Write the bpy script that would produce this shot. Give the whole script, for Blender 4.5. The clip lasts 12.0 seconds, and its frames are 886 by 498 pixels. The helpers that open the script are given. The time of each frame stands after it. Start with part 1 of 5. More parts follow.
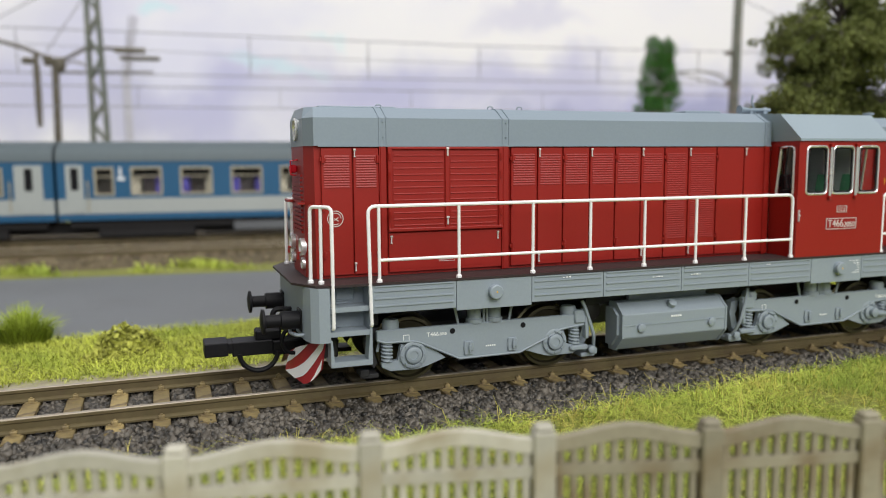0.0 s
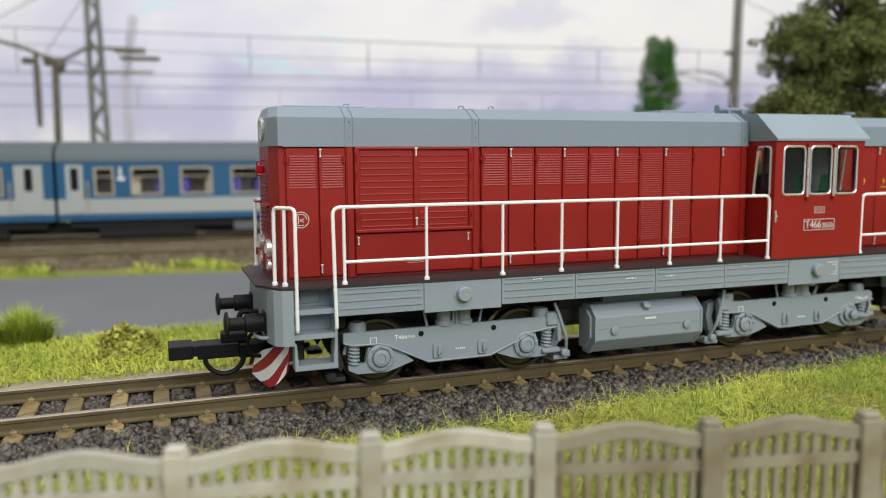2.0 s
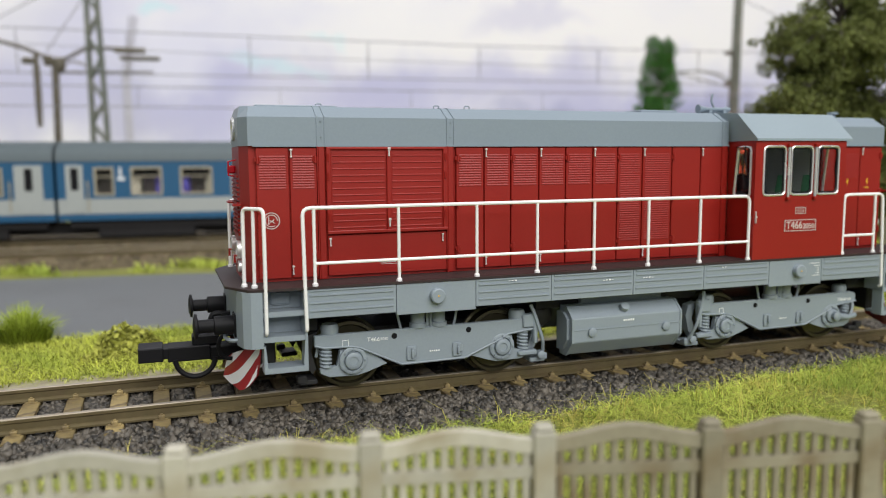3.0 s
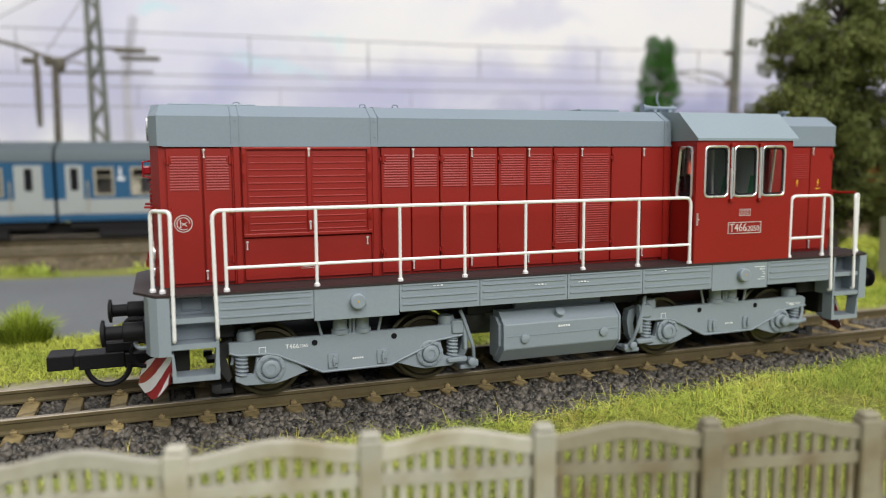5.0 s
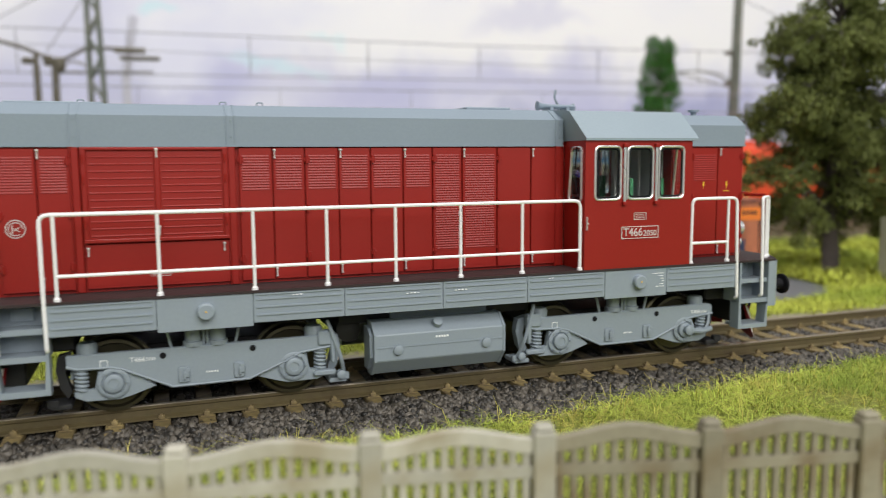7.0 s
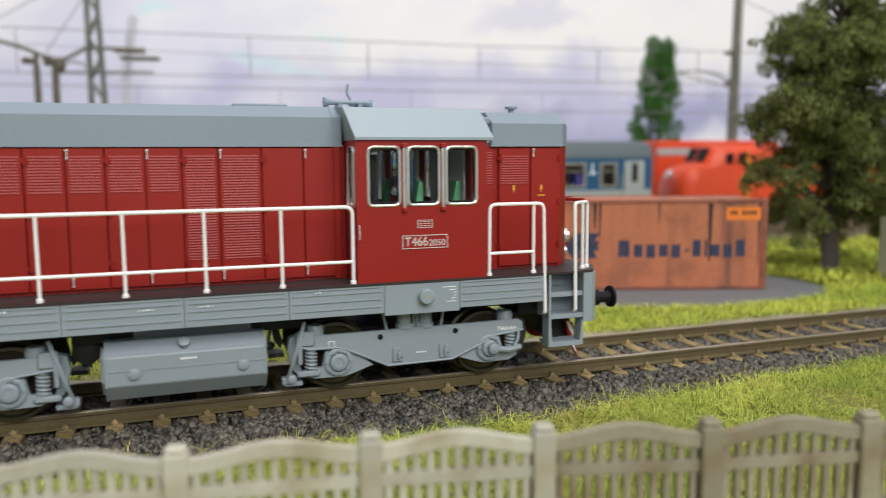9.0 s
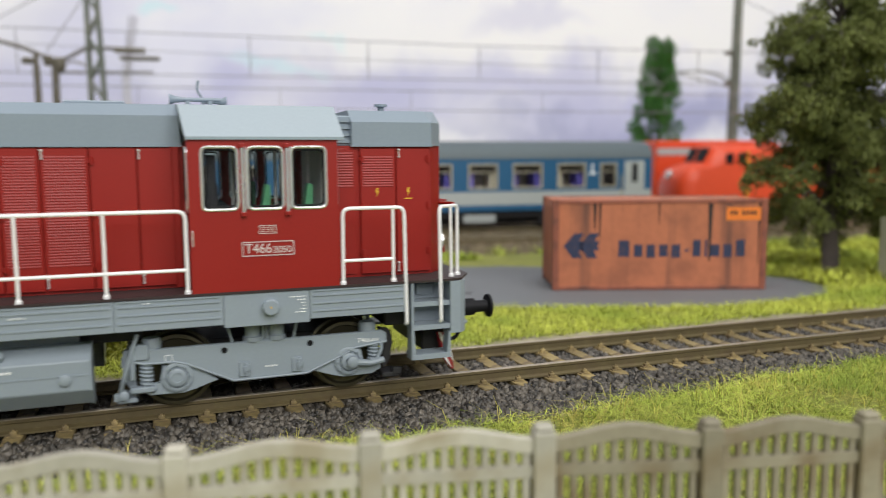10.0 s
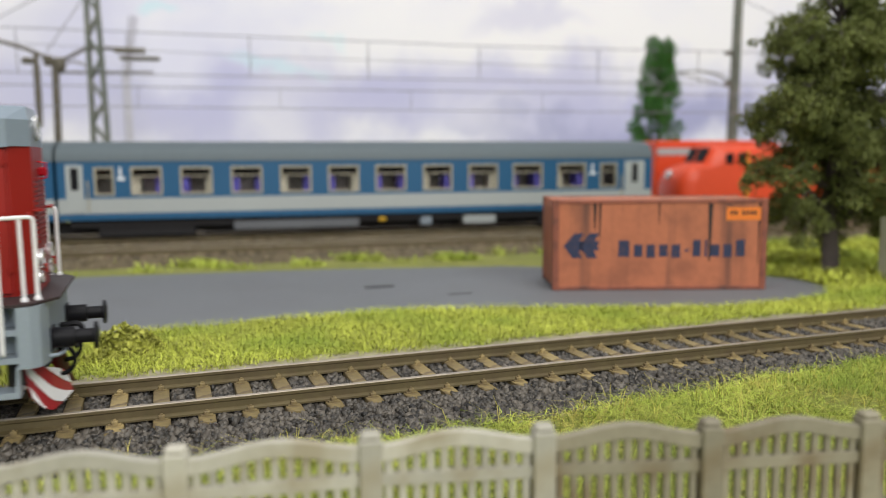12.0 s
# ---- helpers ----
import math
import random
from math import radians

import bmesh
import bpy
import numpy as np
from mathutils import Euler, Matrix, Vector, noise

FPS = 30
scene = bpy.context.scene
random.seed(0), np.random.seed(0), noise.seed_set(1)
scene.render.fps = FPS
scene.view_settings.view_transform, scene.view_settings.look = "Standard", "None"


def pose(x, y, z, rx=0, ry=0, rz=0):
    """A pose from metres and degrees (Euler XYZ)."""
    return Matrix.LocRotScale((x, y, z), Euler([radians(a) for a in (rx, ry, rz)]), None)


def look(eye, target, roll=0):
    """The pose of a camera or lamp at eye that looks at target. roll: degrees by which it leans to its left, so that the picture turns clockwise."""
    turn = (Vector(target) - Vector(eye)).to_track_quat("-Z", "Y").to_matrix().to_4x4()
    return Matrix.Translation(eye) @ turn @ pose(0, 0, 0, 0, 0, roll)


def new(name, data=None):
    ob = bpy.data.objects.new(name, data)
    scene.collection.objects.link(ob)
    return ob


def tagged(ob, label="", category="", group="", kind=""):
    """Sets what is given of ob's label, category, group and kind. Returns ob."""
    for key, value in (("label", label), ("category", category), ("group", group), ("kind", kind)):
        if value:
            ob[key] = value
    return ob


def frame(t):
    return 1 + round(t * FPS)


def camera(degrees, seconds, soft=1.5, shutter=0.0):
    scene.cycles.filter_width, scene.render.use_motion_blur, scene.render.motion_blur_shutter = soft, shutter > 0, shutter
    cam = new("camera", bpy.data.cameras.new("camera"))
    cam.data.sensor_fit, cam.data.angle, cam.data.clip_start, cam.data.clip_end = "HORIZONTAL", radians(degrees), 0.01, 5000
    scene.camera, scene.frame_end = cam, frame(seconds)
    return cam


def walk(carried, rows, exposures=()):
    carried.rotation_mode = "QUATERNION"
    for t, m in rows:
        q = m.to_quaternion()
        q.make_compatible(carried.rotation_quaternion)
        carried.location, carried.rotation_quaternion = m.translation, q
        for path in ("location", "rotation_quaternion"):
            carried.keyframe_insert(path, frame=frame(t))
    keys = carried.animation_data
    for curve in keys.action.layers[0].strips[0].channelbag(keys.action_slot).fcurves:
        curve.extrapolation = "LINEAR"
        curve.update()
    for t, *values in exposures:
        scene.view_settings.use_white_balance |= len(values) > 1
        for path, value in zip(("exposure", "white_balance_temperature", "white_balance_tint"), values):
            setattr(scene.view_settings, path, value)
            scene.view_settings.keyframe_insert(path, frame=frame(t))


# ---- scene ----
cam = camera(58.8, 12.0, soft=1.0, shutter=0.5)
# the lens stands 14 cm from the tracks and is focused on the locomotive
EYE = Matrix(((0.94098, 0.04466, -0.33549, 0.028515),
              (-0.33839, 0.10463, -0.93517, -0.141279),
              (-0.00666, 0.99351, 0.11356, 0.039147),
              (0, 0, 0, 1)))
cam.data.dof.use_dof = True
cam.data.dof.focus_distance = 0.136
cam.data.dof.aperture_fstop = 20.0
walk(cam, [(0.0, EYE), (12.0, EYE)], exposures=[(0.0, -0.20), (12.0, -0.20)])

# ---- light: even room light, and two added area panels whose lamps are unseen
world = bpy.data.worlds.new("room_light")
scene.world = world
world.use_nodes = True
wn = world.node_tree.nodes
wn["Background"].inputs["Color"].default_value = (0.93, 0.96, 1.0, 1)
wn["Background"].inputs["Strength"].default_value = 0.28


def unseen_panel(x, y, z, tx, ty, tz, sx, sy, watts, tint):
    data = bpy.data.lights.new("unseen_panel", "AREA")
    data.shape, data.size, data.size_y, data.energy, data.color = "RECTANGLE", sx, sy, watts, tint
    ob = new("unseen_panel", data)
    ob.matrix_world = look((x, y, z), (tx, ty, tz))
    return ob


# low frontal panel, added to brighten the sides that face the lens
unseen_panel(0.16, -0.98, 0.74, 0.09, 0.0, 0.02, 1.2, 0.8, 17.5, (1.0, 0.985, 0.96))
unseen_panel(0.10, -0.12, 1.5, 0.10, 0.0, 0, 1.2, 0.6, 16.0, (1.0, 0.98, 0.95))

# ---- materials
MM = 0.001


def material(name, base, rough=0.5, metal=0.0, vary=0.08, grain=400.0, bump=0.15, stain=None, stain_amount=0.0, stain_size=60.0, spec=0.5, coat=0.0, island=0.0, ob_random=0.0):
    """A surface with fine grain, soft blotches and, where wanted, stains; sizes are per metre."""
    m = bpy.data.materials.new(name)
    m.use_nodes = True
    nt = m.node_tree
    n, ln = nt.nodes, nt.links
    b = n["Principled BSDF"]
    b.inputs["Roughness"].default_value = rough
    b.inputs["Metallic"].default_value = metal
    b.inputs["Specular IOR Level"].default_value = spec
    b.inputs["Coat Weight"].default_value = coat
    tc = n.new("ShaderNodeTexCoord")
    fine = n.new("ShaderNodeTexNoise")
    fine.inputs["Scale"].default_value, fine.inputs["Detail"].default_value = grain, 4
    big = n.new("ShaderNodeTexNoise")
    big.inputs["Scale"].default_value, big.inputs["Detail"].default_value = stain_size, 3
    for t in (fine, big):
        ln.new(tc.outputs["Object"], t.inputs["Vector"])
    add = n.new("ShaderNodeMath")
    add.operation = "ADD"
    ln.new(fine.outputs["Fac"], add.inputs[0])
    ln.new(big.outputs["Fac"], add.inputs[1])
    rng = n.new("ShaderNodeMapRange")
    rng.inputs["From Min"].default_value, rng.inputs["From Max"].default_value = 0.6, 1.4
    rng.inputs["To Min"].default_value, rng.inputs["To Max"].default_value = 1 - vary, 1 + vary
    ln.new(add.outputs[0], rng.inputs["Value"])
    last = rng.outputs[0]
    for kind, amount in (("island", island), ("object", ob_random)):
        if amount:
            src = n.new("ShaderNodeNewGeometry" if kind == "island" else "ShaderNodeObjectInfo")
            r2 = n.new("ShaderNodeMapRange")
            r2.inputs["To Min"].default_value, r2.inputs["To Max"].default_value = 1 - amount, 1 + amount
            ln.new(src.outputs["Random Per Island" if kind == "island" else "Random"], r2.inputs["Value"])
            mul = n.new("ShaderNodeMath")
            mul.operation = "MULTIPLY"
            ln.new(last, mul.inputs[0])
            ln.new(r2.outputs[0], mul.inputs[1])
            last = mul.outputs[0]
    col = n.new("ShaderNodeVectorMath")
    col.operation = "SCALE"
    col.inputs[0].default_value = base
    ln.new(last, col.inputs["Scale"])
    out = col.outputs[0]
    if stain:
        edge = n.new("ShaderNodeTexNoise")
        edge.inputs["Scale"].default_value, edge.inputs["Detail"].default_value = stain_size * 1.7, 6
        ln.new(tc.outputs["Object"], edge.inputs["Vector"])
        ramp = n.new("ShaderNodeMapRange")
        ramp.inputs["From Min"].default_value, ramp.inputs["From Max"].default_value = 0.48, 0.68
        ramp.inputs["To Max"].default_value = stain_amount
        ln.new(edge.outputs["Fac"], ramp.inputs["Value"])
        mix = n.new("ShaderNodeMix")
        mix.data_type = "RGBA"
        ln.new(ramp.outputs[0], mix.inputs["Factor"])
        ln.new(out, mix.inputs["A"])
        mix.inputs["B"].default_value = (*stain, 1)
        out = mix.outputs["Result"]
    ln.new(out, b.inputs["Base Color"])
    rr = n.new("ShaderNodeMapRange")
    rr.inputs["To Min"].default_value, rr.inputs["To Max"].default_value = max(rough - 0.08, 0.02), min(rough + 0.08, 1)
    ln.new(big.outputs["Fac"], rr.inputs["Value"])
    ln.new(rr.outputs[0], b.inputs["Roughness"])
    if bump:
        bp = n.new("ShaderNodeBump")
        bp.inputs["Strength"].default_value, bp.inputs["Distance"].default_value = bump, 0.0003
        ln.new(fine.outputs["Fac"], bp.inputs["Height"])
        ln.new(bp.outputs[0], b.inputs["Normal"])
    return m


def glass_material(name, tint):
    m = bpy.data.materials.new(name)
    m.use_nodes = True
    b = m.node_tree.nodes["Principled BSDF"]
    b.inputs["Base Color"].default_value = (*tint, 1)
    b.inputs["Transmission Weight"].default_value = 1.0
    b.inputs["Roughness"].default_value = 0.02
    b.inputs["IOR"].default_value = 1.2
    return m


RED = material("red_paint", (0.285, 0.012, 0.0075), 0.42, vary=0.07, bump=0.03, grain=2500, stain_size=40, spec=0.4)
GREY = material("grey_paint", (0.270, 0.318, 0.360), 0.45, vary=0.05, bump=0.03, grain=2500, stain_size=40)
ROOF = material("roof_grey_paint", (0.232, 0.285, 0.338), 0.42, vary=0.05, bump=0.03, grain=2500, stain_size=40)
WHITE = material("white_paint", (0.88, 0.88, 0.88), 0.4, vary=0.03, bump=0.02, grain=2500)
BLACK = material("black_plastic", (0.010, 0.010, 0.012), 0.5, vary=0.15, bump=0.05, grain=1500, spec=0.15)
DARK = material("dark_underframe", (0.02, 0.02, 0.022), 0.6, vary=0.2, bump=0.1)
DECK = material("dark_brown_walkway", (0.028, 0.016, 0.016), 0.6, vary=0.2, bump=0.3, grain=1600)
CHROME = material("bright_metal", (0.80, 0.80, 0.80), 0.28, 0.7, vary=0.05, bump=0.0)
WHEEL = material("blackened_steel", (0.10, 0.09, 0.055), 0.38, 0.8, vary=0.15, bump=0.05)
SILVER = material("silver_print", (0.62, 0.60, 0.58), 0.4, vary=0.05, bump=0.0)
PRINT = material("white_print", (0.88, 0.90, 0.90), 0.5, vary=0.03, bump=0.0)
RAIL = material("weathered_rail", (0.112, 0.088, 0.040), 0.5, 0.1, vary=0.2, grain=900, stain=(0.10, 0.07, 0.04), stain_amount=0.5, stain_size=120)
RAILTOP = material("bare_rail_head", (0.36, 0.31, 0.24), 0.4, 0.5, vary=0.15, grain=600)
SLEEPER = material("tan_plastic_sleeper", (0.27, 0.205, 0.088), 0.6, vary=0.25, grain=900, stain=(0.11, 0.078, 0.042), stain_amount=0.9, stain_size=320, ob_random=0.3)
BALLAST = material("dark_ballast_stone", (0.069, 0.060, 0.048), 0.5, vary=0.35, grain=2500, bump=0.6, island=0.9, spec=0.6)
SAND = material("pale_sandy_glue", (0.37, 0.335, 0.235), 0.9, vary=0.25, grain=900, bump=0.7, stain=(0.20, 0.17, 0.12), stain_amount=0.7, stain_size=120)
# soil colour made near black to paint the shade between ballast stones
GAPSOIL = material("soil_with_gap_shade", (0.028, 0.024, 0.02), 0.9, vary=0.35, grain=700, bump=0.8, stain=(0.05, 0.042, 0.03), stain_amount=0.5, stain_size=90)
MEADOW = material("mossy_soil", (0.22, 0.23, 0.05), 0.9, vary=0.3, grain=900, bump=0.8, stain=(0.13, 0.15, 0.03), stain_amount=0.6, stain_size=60)
TARMAC = material("grey_painted_tarmac", (0.142, 0.151, 0.162), 0.6, vary=0.12, grain=2200, bump=0.25, stain=(0.12, 0.122, 0.13), stain_amount=0.5, stain_size=14)
FENCE = material("weathered_concrete", (0.46, 0.44, 0.37), 0.75, vary=0.12, grain=600, bump=0.2, stain=(0.30, 0.25, 0.15), stain_amount=0.7, stain_size=60, ob_random=0.15)
# brown-stained, and darker overall to paint the light falling off along the fence
DIMFENCE = material("dimmed_brown_concrete", (0.275, 0.25, 0.18), 0.8, vary=0.15, grain=600, bump=0.2, stain=(0.17, 0.12, 0.06), stain_amount=0.75, stain_size=70, ob_random=0.15)
BLUE = material("blue_coach_paint", (0.015, 0.10, 0.215), 0.4, vary=0.05, bump=0.0, stain_size=20)
IVORY = material("white_coach_paint", (0.40, 0.43, 0.42), 0.4, vary=0.05, bump=0.0, stain_size=20)
COACHROOF = material("grey_coach_roof", (0.09, 0.118, 0.132), 0.55, vary=0.08, bump=0.05)
ORANGE = material("orange_red_paint", (0.72, 0.07, 0.018), 0.42, vary=0.05, bump=0.0, stain_size=20)
RUST = material("weathered_orange_container", (0.46, 0.15, 0.07), 0.6, vary=0.14, grain=500, bump=0.1, stain=(0.17, 0.06, 0.035), stain_amount=0.45, stain_size=45)


# ---- mesh helpers; all lengths below are millimetres
def holder(parent):
    """The object that holds a piece: a thing, its part, but nothing deeper."""
    while parent and parent.parent and parent.parent.parent:
        parent = parent.parent
    return parent


def part(name, bm, mat, parent=None, label="", smooth=False):
    """Links a bmesh, given in millimetres, as one mesh object."""
    bmesh.ops.scale(bm, vec=(MM, MM, MM), verts=bm.verts)
    bmesh.ops.recalc_face_normals(bm, faces=bm.faces)
    me = bpy.data.meshes.new(name)
    bm.to_mesh(me)
    bm.free()
    for mt in (mat if isinstance(mat, (list, tuple)) else [mat]):
        me.materials.append(mt)
    if smooth:
        for p in me.polygons:
            p.use_smooth = True
        me.set_sharp_from_angle(angle=radians(38))
    ob = new(name, me)
    if parent:
        ob.parent = holder(parent)
    if label:
        ob["label"] = label
    return ob


def thing(name, label, category, m=None, group="", kind=""):
    ob = new(name)
    ob.empty_display_size = 0.005
    if m:
        ob.matrix_world = m
    return tagged(ob, label, category, group, kind)


def mm(x, y, z, rx=0, ry=0, rz=0):
    return pose(x * MM, y * MM, z * MM, rx, ry, rz)


def box(bm, x0, x1, y0, y1, z0, z1, bevel=0.0, mat=0, rot=None):
    r = bmesh.ops.create_cube(bm, size=1, matrix=Matrix.Translation(((x0 + x1) / 2, (y0 + y1) / 2, (z0 + z1) / 2)) @ (rot or Matrix()) @ Matrix.Diagonal((abs(x1 - x0), abs(y1 - y0), abs(z1 - z0), 1)))
    vs = r["verts"]
    fs = {f for v in vs for f in v.link_faces}
    if bevel:
        es = list({e for f in fs for e in f.edges})
        made = bmesh.ops.bevel(bm, geom=es, offset=bevel, segments=1, affect="EDGES", profile=0.5)
        fs = {f for f in fs if f.is_valid} | set(made["faces"])
    for f in fs:
        f.material_index = mat
    return bm


def grid_wall(bm, us, vs, holes, t0, t1, axis="y"):
    """A wall of one piece with openings: us and vs are its grid lines, holes the (u, v) cells left open."""
    def put(u, v, t):
        return {"y": (u, t, v), "x": (t, u, v)}[axis]
    pts = {}

    def vert(i, j, t):
        if (i, j, t) not in pts:
            pts[i, j, t] = bm.verts.new(put(us[i], vs[j], t0 if t == 0 else t1))
        return pts[i, j, t]
    solid = {(i, j) for i in range(len(us) - 1) for j in range(len(vs) - 1)} - set(holes)
    for i, j in solid:
        ring = [(i, j), (i + 1, j), (i + 1, j + 1), (i, j + 1)]
        for t in (0, 1):
            bm.faces.new([vert(a, b, t) for a, b in (ring if t else ring[::-1])])
        for (di, dj), (a, b) in (((0, -1), (ring[0], ring[1])), ((1, 0), (ring[1], ring[2])), ((0, 1), (ring[2], ring[3])), ((-1, 0), (ring[3], ring[0]))):
            if (i + di, j + dj) not in solid:
                bm.faces.new([vert(*a, 0), vert(*b, 0), vert(*b, 1), vert(*a, 1)])
    return bm


def tube(bm, path, r, n=8, closed=False):
    """A round bar along a list of points."""
    pts = [Vector(p) for p in path]
    rings = []
    count = len(pts)
    side = None
    for i, p in enumerate(pts):
        a = pts[i - 1] if (i or closed) else p
        b = pts[(i + 1) % count] if (i < count - 1 or closed) else p
        d = (b - a).normalized()
        if side is None:
            side = d.cross(Vector((0, 0, 1)) if abs(d.z) < 0.9 else Vector((1, 0, 0))).normalized()
        side = (side - d * side.dot(d)).normalized()
        other = d.cross(side)
        rings.append([bm.verts.new(p + (side * math.cos(2 * math.pi * k / n) + other * math.sin(2 * math.pi * k / n)) * r) for k in range(n)])
    for i in range(count if closed else count - 1):
        a, b = rings[i], rings[(i + 1) % count]
        for k in range(n):
            bm.faces.new((a[k], a[(k + 1) % n], b[(k + 1) % n], b[k]))
    if not closed:
        bm.faces.new(rings[0][::-1])
        bm.faces.new(rings[-1])
    return bm


def lathe(bm, profile, m, n=20):
    """Turns (radius, height) pairs round the z axis of m."""
    rings = []
    for r, h in profile:
        rings.append([bm.verts.new(m @ Vector((r * math.cos(2 * math.pi * k / n), r * math.sin(2 * math.pi * k / n), h))) for k in range(n)])
    for a, b in zip(rings, rings[1:]):
        for k in range(n):
            bm.faces.new((a[k], a[(k + 1) % n], b[(k + 1) % n], b[k]))
    bm.faces.new(rings[0][::-1])
    bm.faces.new(rings[-1])
    return bm


FACE_FRONT = Matrix.Rotation(radians(90), 4, "X")      # lathe axis towards -y
FACE_LEFT = Matrix.Rotation(radians(-90), 4, "Y")      # lathe axis towards -x


def prism(bm, outline, y0, y1, axis="y", mat=0):
    """Pulls an outline through y0..y1: (x, z) pairs for axis y, (y, z) for axis x, (x, y) for axis z."""
    def put(a, b, t):
        return {"y": (a, t, b), "x": (t, a, b), "z": (a, b, t)}[axis]
    one = [bm.verts.new(put(a, b, y0)) for a, b in outline]
    two = [bm.verts.new(put(a, b, y1)) for a, b in outline]
    fs = [bm.faces.new(one), bm.faces.new(two[::-1])]
    for i in range(len(outline)):
        j = (i + 1) % len(outline)
        fs.append(bm.faces.new((one[j], one[i], two[i], two[j])))
    for f in fs:
        f.material_index = mat
    return bm


def bend(points, r=0.8, steps=4):
    """Rounds the inner corners of a path."""
    pts = [Vector(p) for p in points]
    out = [pts[0]]
    for a, b, c in zip(pts, pts[1:], pts[2:]):
        u, v = (a - b), (c - b)
        k = min(r, u.length * 0.45, v.length * 0.45)
        p, q = b + u.normalized() * k, b + v.normalized() * k
        for i in range(steps + 1):
            t = i / steps
            out.append(p * (1 - t) ** 2 + b * 2 * t * (1 - t) + q * t ** 2)
    return out + [pts[-1]]


def text(name, body, size, mat, parent, m, depth=0.03, label="", stretch=1.0):
    """Raised lettering as a mesh; size in millimetres."""
    cu = bpy.data.curves.new(name, "FONT")
    cu.body, cu.size, cu.extrude, cu.align_x, cu.align_y = body, size * MM, depth * MM, "CENTER", "CENTER"
    tmp = new(name, cu)
    me = bpy.data.meshes.new_from_object(tmp.evaluated_get(bpy.context.evaluated_depsgraph_get()))
    bpy.data.objects.remove(tmp)
    me.transform(Matrix.Diagonal((stretch, 1, 1, 1)))
    me.materials.clear()
    me.materials.append(mat)
    ob = new(name, me)
    if parent:
        ob.parent = holder(parent)
    ob.matrix_local = m
    if label:
        ob["label"] = label
    return ob


# ---- the locomotive, in its own space: x = 0 at its first axle, y = 0 on the track's middle, z = 0 on the rail head
locomotive = thing("locomotive", "red diesel locomotive with grey roof and white handrails", "locomotive")
GREEN = material("green_seat_plastic", (0.05, 0.22, 0.10), 0.55, bump=0.02)
INSIDE = material("pale_cab_lining", (0.50, 0.53, 0.50), 0.6, bump=0.02)
PANE = glass_material("clear_plastic_pane", (0.90, 0.93, 0.92))
LAMP = glass_material("lamp_lens", (0.95, 0.95, 0.95))
REDLAMP = material("red_lamp_glass", (0.45, 0.01, 0.02), 0.15, bump=0.0)
YELLOW = material("yellow_print", (0.75, 0.45, 0.03), 0.5, bump=0.0)
HY = -9.8          # face of the hood's doors
REAR = 106.4       # x of the mirrored end is REAR - x


def end_part(name, build, mat, label="", smooth=False, parents=(None, None)):
    """The same piece at both ends of the locomotive."""
    out = []
    for rear in (False, True):
        bm = bmesh.new()
        build(bm)
        if rear:
            for v in bm.verts:
                v.co.x = REAR - v.co.x
        out.append(part(name, bm, mat, parents[rear] or locomotive, label, smooth))
    return out


def hood_outline(x0, x1, front, rear, half, nose):
    """Plan of a hood with chamfered corners at the ends that stand free."""
    a = [(x0 - 1.25, -nose), (x0, -half)] if front else [(x0, -half)]
    b = [(x1, -half), (x1 + 2.7, -nose)] if rear else [(x1, -half)]
    near = a + b
    return near + [(x, -y) for x, y in reversed(near)]


def hood_body(x0, x1, front, rear):
    bm = bmesh.new()
    prism(bm, hood_outline(x0, x1, front, rear, 9.2, 6.2), 18.9, 41.5, "z")
    return part("hood", bm, RED, locomotive)


def hood_roof(x0, x1, front, rear, shoulder, top):
    bm = bmesh.new()
    levels = ((41.5, 0.0, 0.0), (shoulder, 0.0, 0.0), (top, 3.3, 0.6))
    rings = []
    for z, inset, back in levels:
        ring = hood_outline(x0 + (back if front else 0), x1 - (back if rear else 0), front, rear, 9.85 - inset, 6.5 - inset * 0.55)
        rings.append([bm.verts.new((x, y, z)) for x, y in ring])
    n = len(rings[0])
    for a, b in zip(rings, rings[1:]):
        for k in range(n):
            bm.faces.new((a[k], a[(k + 1) % n], b[(k + 1) % n], b[k]))
    bm.faces.new(rings[0][::-1])
    bm.faces.new(rings[-1])
    return part("hood_roof", bm, ROOF, locomotive)


front_hood = hood_body(-15.8, 79.6, True, False)
front_roof = hood_roof(-15.9, 79.0, True, False, 46.2, 48.1)
rear_hood = hood_body(102.6, 120.8, False, True)
rear_roof = hood_roof(106.6, 120.8, False, True, 45.5, 47.6)
bm = bmesh.new()
box(bm, 102.6, 106.8, -8.6, 8.6, 41.4, 46.6, 0.2)
for k in range(4):
    box(bm, 103.4, 106.6, -9.0, -8.5, 42.0 + k * 1.15, 42.5 + k * 1.15)
part("roof_vent", bm, ROOF, locomotive)

# raised ribs round the roof and down the sides
for x in (-3.95, 19.1, 78.2):
    bm = bmesh.new()
    for dx in (-0.75, 0.55):
        prism(bm, [(-9.98, 41.4), (-9.98, 46.3), (-6.6, 48.25), (6.6, 48.25), (9.98, 46.3), (9.98, 41.4)], x + dx, x + dx + 0.22, "x")
    for z in (43, 45.6):
        lathe(bm, [(0.12, 0), (0.12, 0.25)], Matrix.Translation((x, -9.85, z)) @ FACE_FRONT, 6)
    part("roof_rib", bm, ROOF, front_roof)
    bm = bmesh.new()
    box(bm, x - 0.55, x + 0.55, -9.95, -9.1, 19, 41.4, 0.1)
    box(bm, x - 0.75, x - 0.6, -10.05, -9.1, 19, 41.4)
    part("rib", bm, RED, front_hood)
bm = bmesh.new()
box(bm, -15.2, 79.2, -10.0, -9.5, 41.35, 41.62)
